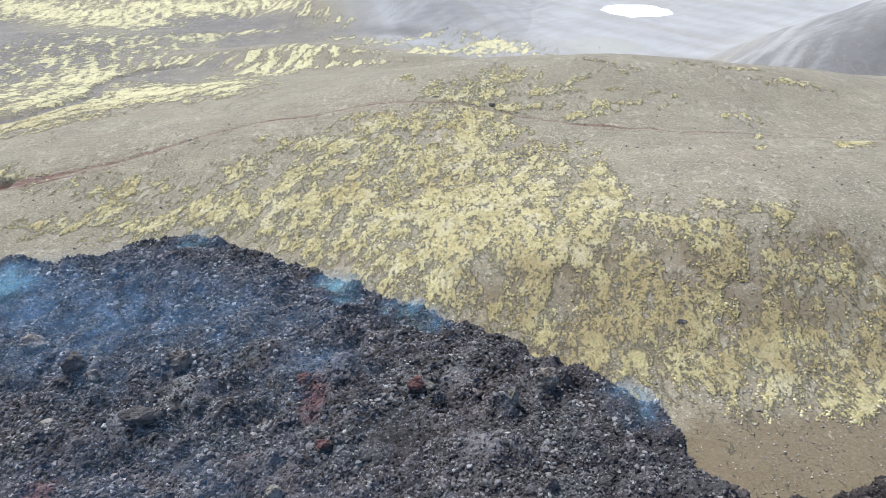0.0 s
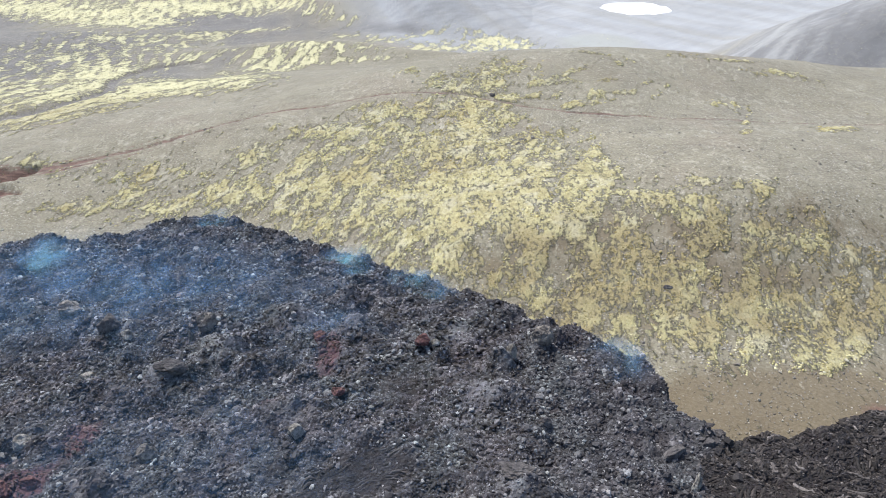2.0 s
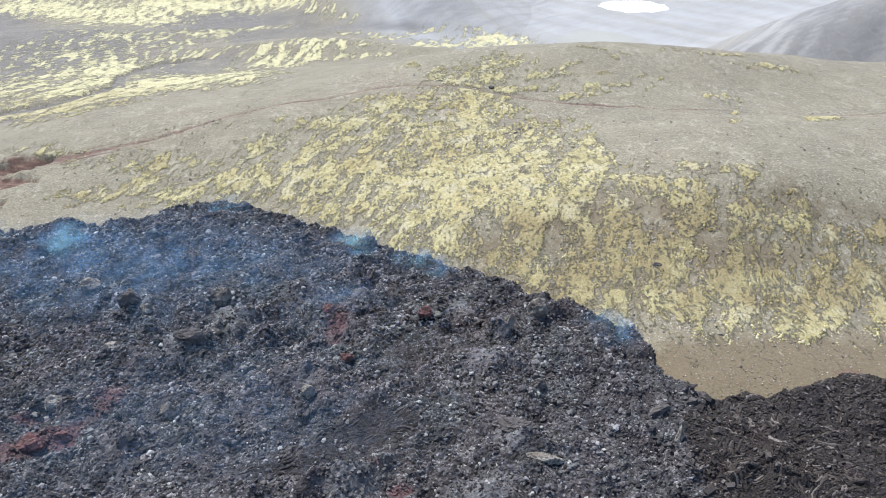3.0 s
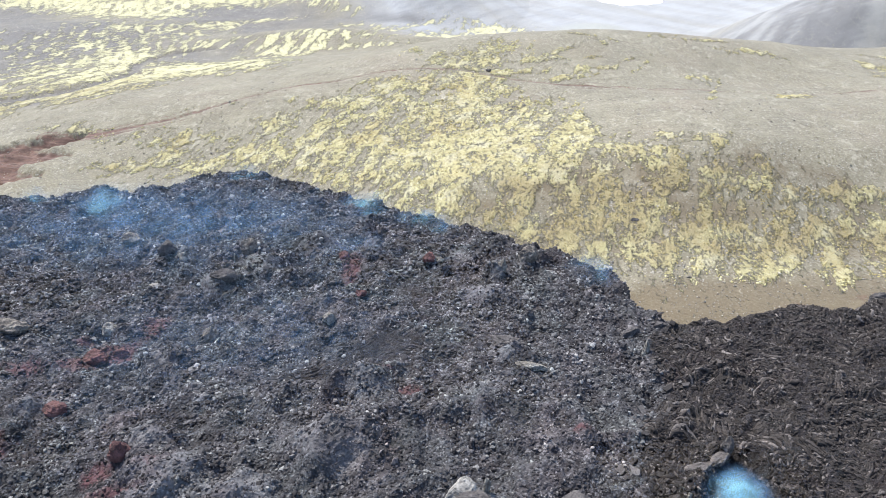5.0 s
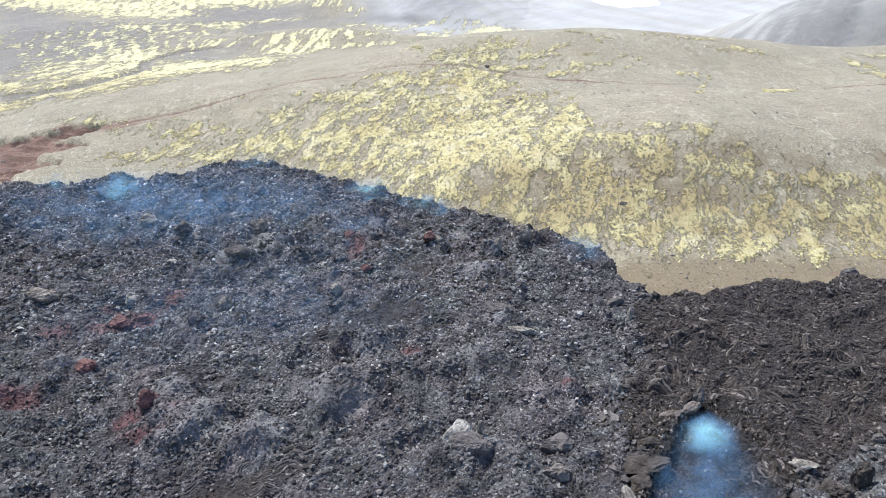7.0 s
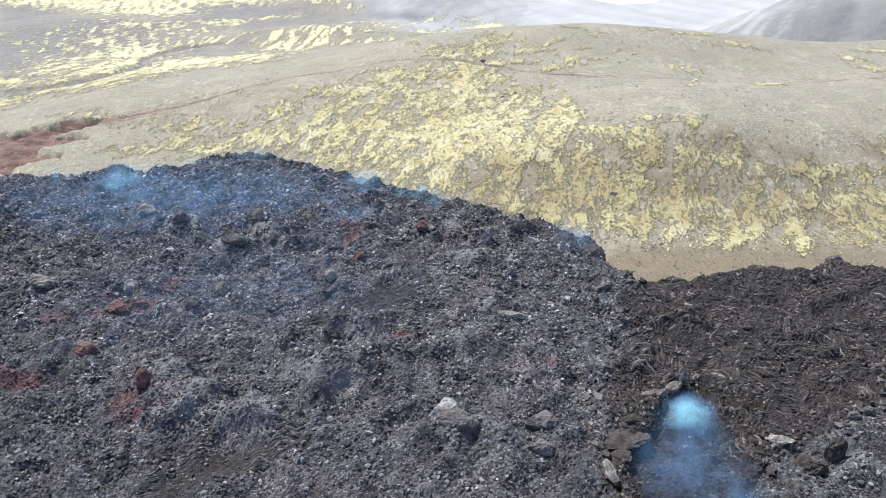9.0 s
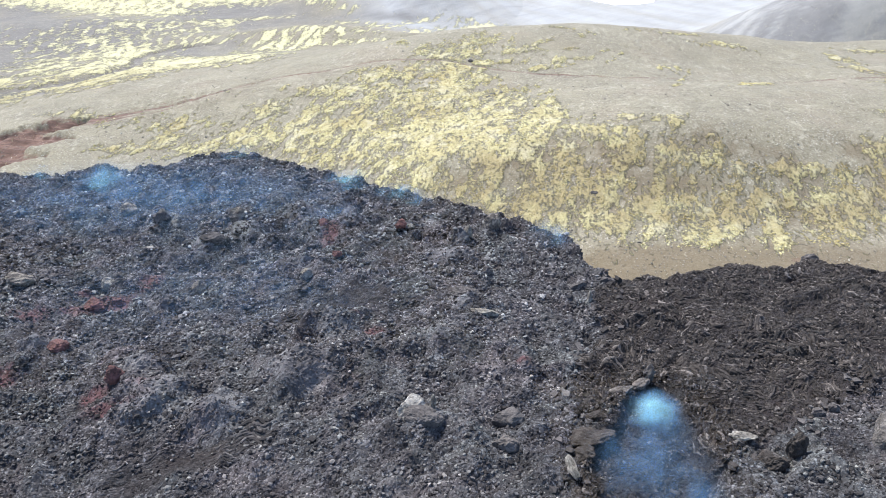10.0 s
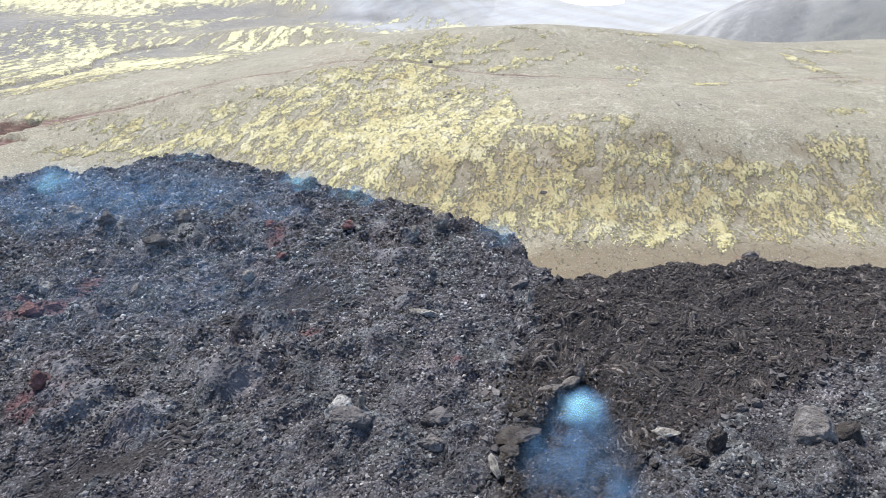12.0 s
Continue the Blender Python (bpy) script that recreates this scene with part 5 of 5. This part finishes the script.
boulder("flat_rock", "flat-faced dark grey slab of crust", 8.4, 46.8, (3.0, 1.8, 0.9), DARK_ROCK, 23, 0.35, -10, -12, 9)
boulder("flat_rock", "light grey slab lying on rubble", 11.2, 42.0, (2.6, 0.9, 0.6), PALE_ROCK, 24, 0.3, -15)
boulder("flat_rock", "grey slab tilted at the flow's edge", 27.2, 51.0, (2.0, 0.9, 0.8), DARK_ROCK, 25, 0.3, 35, 15)
boulder("flat_rock", "narrow upright slab on the levee", 28.0, 45.4, (0.6, 0.7, 1.6), PALE_ROCK, 26, 0.25)
boulder("boulder", "dark knob of rock in clinker", 12.5, 56.5, (1.0, 0.9, 0.9), DARK_ROCK, 27, 0.35)
boulder("boulder", "red-brown block on a red heap", -14.6, 62.0, (1.2, 0.8, 0.7), RED_ROCK, 28, 0.35)
boulder("boulder", "dark red block on a clinker heap", -18.8, 73.8, (1.3, 1.1, 1.0), RED_ROCK, 29, 0.35)
boulder("boulder", "pale mound-shaped boulder in rubble", -66.0, 51.0, (2.8, 1.8, 1.3), TAN_ROCK, 30, 0.4)
boulder("boulder", "tan block near the lava crest", -53.4, 84.5, (1.4, 1.1, 1.0), TAN_ROCK, 31, 0.35)
boulder("flat_rock", "pale curved slab of crust lying loose", 40.2, 13.8, (1.9, 0.7, 0.30), PALE_ROCK, 32, 0.0, -12, 22)
boulder("boulder", "dark block beside a pale slab", 42.8, 11.4, (1.6, 1.3, 1.0), DARK_ROCK, 33, 0.35)
boulder("boulder", "dark block in a row on grey rubble", 50.6, 17.6, (1.0, 0.8, 0.8), DARK_ROCK, 34, 0.3)
boulder("boulder", "dark block in a row on grey rubble", 52.7, 18.3, (0.9, 0.8, 0.8), DARK_ROCK, 35, 0.3)
boulder("flat_rock", "flat dark slab on the lava's far edge", 57.5, 60.0, (2.6, 0.9, 0.7), DARK_ROCK, 36, 0.2, 5)
boulder("boulder", "dark knob on the lava's far edge", 70.6, 61.6, (2.0, 1.2, 1.4), DARK_ROCK, 37, 0.3)
boulder("boulder", "dark clinker knob at the corner of the flow", 35.0, 57.6, (1.6, 1.3, 1.3), DARK_ROCK, 38, 0.3)
boulder("boulder", "dark clinker knob at the corner of the flow", 33.0, 59.2, (1.3, 1.2, 1.1), DARK_ROCK, 39, 0.3)
boulder("flat_rock", "narrow pale slab on the vent's rim", 19.6, 9.0, (0.45, 1.9, 1.1), PALE_ROCK, 40, 0.2, 18, -15)
# dark rocks on the hill
HILL_ROCK = rock_material("hill_rock", (0.14, 0.132, 0.125), (0.23, 0.218, 0.205))
for k, (x, y, s) in enumerate([(16.6, 144.9, 0.9), (17.6, 147.5, 0.8), (18.6, 147.1, 0.7), (20.4, 147.8, 0.9), (14.6, 148.6, 0.5)]):
    boulder("boulder", "dark grey rock in a group on the mossy hill", x, y, (s * 0.9, s * 0.7, s * 0.6), HILL_ROCK, 50 + k, 0.35, 40 * k, group="rocks on the hill")
boulder("boulder", "dark rock beside the trail", 12.2, 177.9, (1.0, 0.7, 0.6), DARK_ROCK, 60, 0.3, group="rocks on the hill")
boulder("boulder", "single dark rock on the mossy bank", 36.4, 87.2, (1.0, 0.6, 0.5), DARK_ROCK, 61, 0.3, group="rocks on the hill")


# ---- the broken roof over the gas vent ----
def vent_crust():
    root = new("vent_crust")
    root.matrix_world = pose(26.5, 20.5, 1.6)
    tagged(root, "broken roof of grey lava crust over a gassing hole", "lava crust")
    for name, x, y, z, size, spin, lean, mat, seed in (
            ("crust_plate", 1.6, 2.0, 0.25, (2.2, 0.8, 0.5), 8, 12, TAUPE_ROCK, 70), ("crust_plate", 4.2, 3.3, 0.3, (1.9, 0.8, 0.55), 35, 10, TAUPE_ROCK, 74), ("pinnacle", 5.7, 5.0, 0.6, (0.8, 0.7, 1.5), 0, 0, TAUPE_ROCK, 71),
            ("knob", -2.2, -2.6, 0.1, (1.6, 1.1, 1.0), 15, 0, VENT_ROCK, 72), ("spike", -0.9, -2.3, 0.3, (0.5, 0.4, 1.0), 30, 10, PALE_ROCK, 75), ("spike", -1.5, -1.5, 0.5, (0.45, 0.4, 0.7), 0, 0, PALE_ROCK, 76),
            ("wedge", -3.6, -5.6, -0.1, (3.4, 1.9, 0.55), 18, -9, VENT_ROCK, 73), ("wedge", -5.0, -8.6, -0.1, (1.8, 1.4, 0.6), 50, -6, VENT_ROCK, 77)):
        ob = boulder(name, "", 26.5 + x, 20.5 + y, size, mat, seed, 0.3, spin, lean)
        for key in ("category", "group"):
            if key in ob:
                del ob[key]
        ob.parent = root
        ob.matrix_world = pose(26.5 + x, 20.5 + y, 1.6 + z, lean, 0, spin)
    return root


vent_crust()

# ---- bluish volcanic gas: thin drifting layers, densest over the vents ----
def gas_material():
    m = Nodes("volcanic_gas")
    tree = m.tree
    tree.nodes.remove(m.bsdf)
    body = m.attr("body")
    swirl = m.noise(4.0, 5, 0.6, distort=0.8)
    dense = m.math("MULTIPLY", body, m.step(swirl, 0.30, 0.72))
    white, blue = (0.42, 0.82, 0.98), (0.20, 0.42, 0.76)
    colour = m.mix(m.step(body, 0.05, 0.30), blue, white)
    near, far = m.node("ShaderNodeBsdfDiffuse"), m.node("ShaderNodeBsdfTranslucent")
    m.link(colour, near.inputs["Color"])
    m.link(colour, far.inputs["Color"])
    both, clear, out = m.node("ShaderNodeMixShader", Fac=0.5), m.node("ShaderNodeBsdfTransparent"), m.node("ShaderNodeMixShader")
    m.link(near.outputs[0], both.inputs[1])
    m.link(far.outputs[0], both.inputs[2])
    m.link(dense, out.inputs["Fac"])
    m.link(clear.outputs[0], out.inputs[1])
    m.link(both.outputs[0], out.inputs[2])
    m.link(out.outputs[0], tree.nodes["Material Output"].inputs["Surface"])
    return m.mat


GAS = gas_material()


def gas(label, x, y, rx, ry, high, dense, turn=0.0, drift=(0.0, 0.0), layers=7, shrink=0.5, hollow=None):
    """A cloud of gas as drifting layers that thin out to nothing at their edges."""
    verts, faces, body = [], [], []
    steps = 28
    for k in range(layers):
        f = k / max(1, layers - 1)
        u, v = np.meshgrid(np.linspace(-1.15, 1.15, steps), np.linspace(-1.15, 1.15, steps))
        s = 1 - shrink * f
        c, w = math.cos(radians(turn)), math.sin(radians(turn))
        px = x + drift[0] * f + s * (rx * u * c - ry * v * w)
        py = y + drift[1] * f + s * (rx * u * w + ry * v * c)
        base = lava_at(px, py)[0].clip(-3.5, None)
        pz = base.mean() * 0.6 + base * 0.4 + 0.25 + high * f + 0.12 * high * waves(px + 9 * k, py, max(1.5, rx * 0.6), 120 + k)
        r = np.hypot(u, v) + 0.22 * rough(px + 13 * k, py, max(1.5, rx * 0.7), 2, 140 + k)
        fade = dense * smooth(1 - r) * (1 - 0.35 * f)
        if hollow:
            fade = fade * smooth(0.4 + within(px, py, hollow) / 2.2)
        i = np.arange(steps - 1)[:, None] * steps + np.arange(steps - 1)[None, :] + len(verts) * steps * steps
        verts.append(np.stack([px, py, pz], -1).reshape(-1, 3))
        body.append(fade.ravel())
        faces.append(np.stack([i, i + 1, i + steps + 1, i + steps], -1).reshape(-1, 4))
    ob = solid("gas_cloud", np.concatenate(verts), np.concatenate(faces), GAS, body=np.concatenate(body))
    return tagged(ob, label, "gas", "gas clouds on the lava", "stuff")


scene.cycles.transparent_max_bounces = 32
gas("very thin blue gas drifting over the lava", -35, 48, 44, 26, 3.0, 0.050, 8, (3, 3), 3, 0.2)
gas("dense pale blue gas rising from the lava vent", 31.3, 19.4, 4.8, 5.2, 2.2, 0.40, 15, (-0.3, -0.4), 7, 0.35)
gas("column of pale blue gas over the vent floor", 29.2, 13.6, 2.2, 5.0, 1.6, 0.06, -8, (0, 0), 4, 0.2)
gas("thin blue gas spread over the vent floor", 28.8, 10.5, 10.5, 15.0, 1.6, 0.085, 0, (0.5, 0.5), 5, 0.2, VENT)
gas("blue gas curling up at the vent's edge", 32.6, 5.6, 3.4, 2.8, 1.8, 0.10, 20, (0.5, 0.5), 5, 0.3)
gas("blue gas puff on the lava field", -77, 102, 8.5, 8, 4.5, 0.32, 0, (2, 2), 6)
gas("blue gas puff near the lava's edge", -95, 108, 5.5, 4.0, 3.0, 0.24, 0, (1, 1), 5)
gas("faint blue gas on the lava crest", -49, 118, 9.0, 4.5, 3.0, 0.22, 0, (1, 1), 5)
gas("bright blue gas along the lava's edge", -19, 102, 11.0, 5.0, 2.5, 0.32, -30, (2, 1), 5)
gas("bright blue gas along the lava's edge", -5, 93.5, 12.0, 4.6, 2.0, 0.24, -37, (1, 1), 4)
gas("faint blue gas at the corner of the flow", 25.0, 70, 6.0, 8.5, 2.5, 0.27, 15, (1, 1), 5)
gas("very thin blue gas drifting over the lava", -58, 90, 64, 30, 3.0, 0.10, -8, (3, 3), 5, 0.2)
gas("very thin blue gas drifting over the lava", -18, 76, 12, 8, 2.5, 0.09, 0, (1, 1), 4, 0.3)
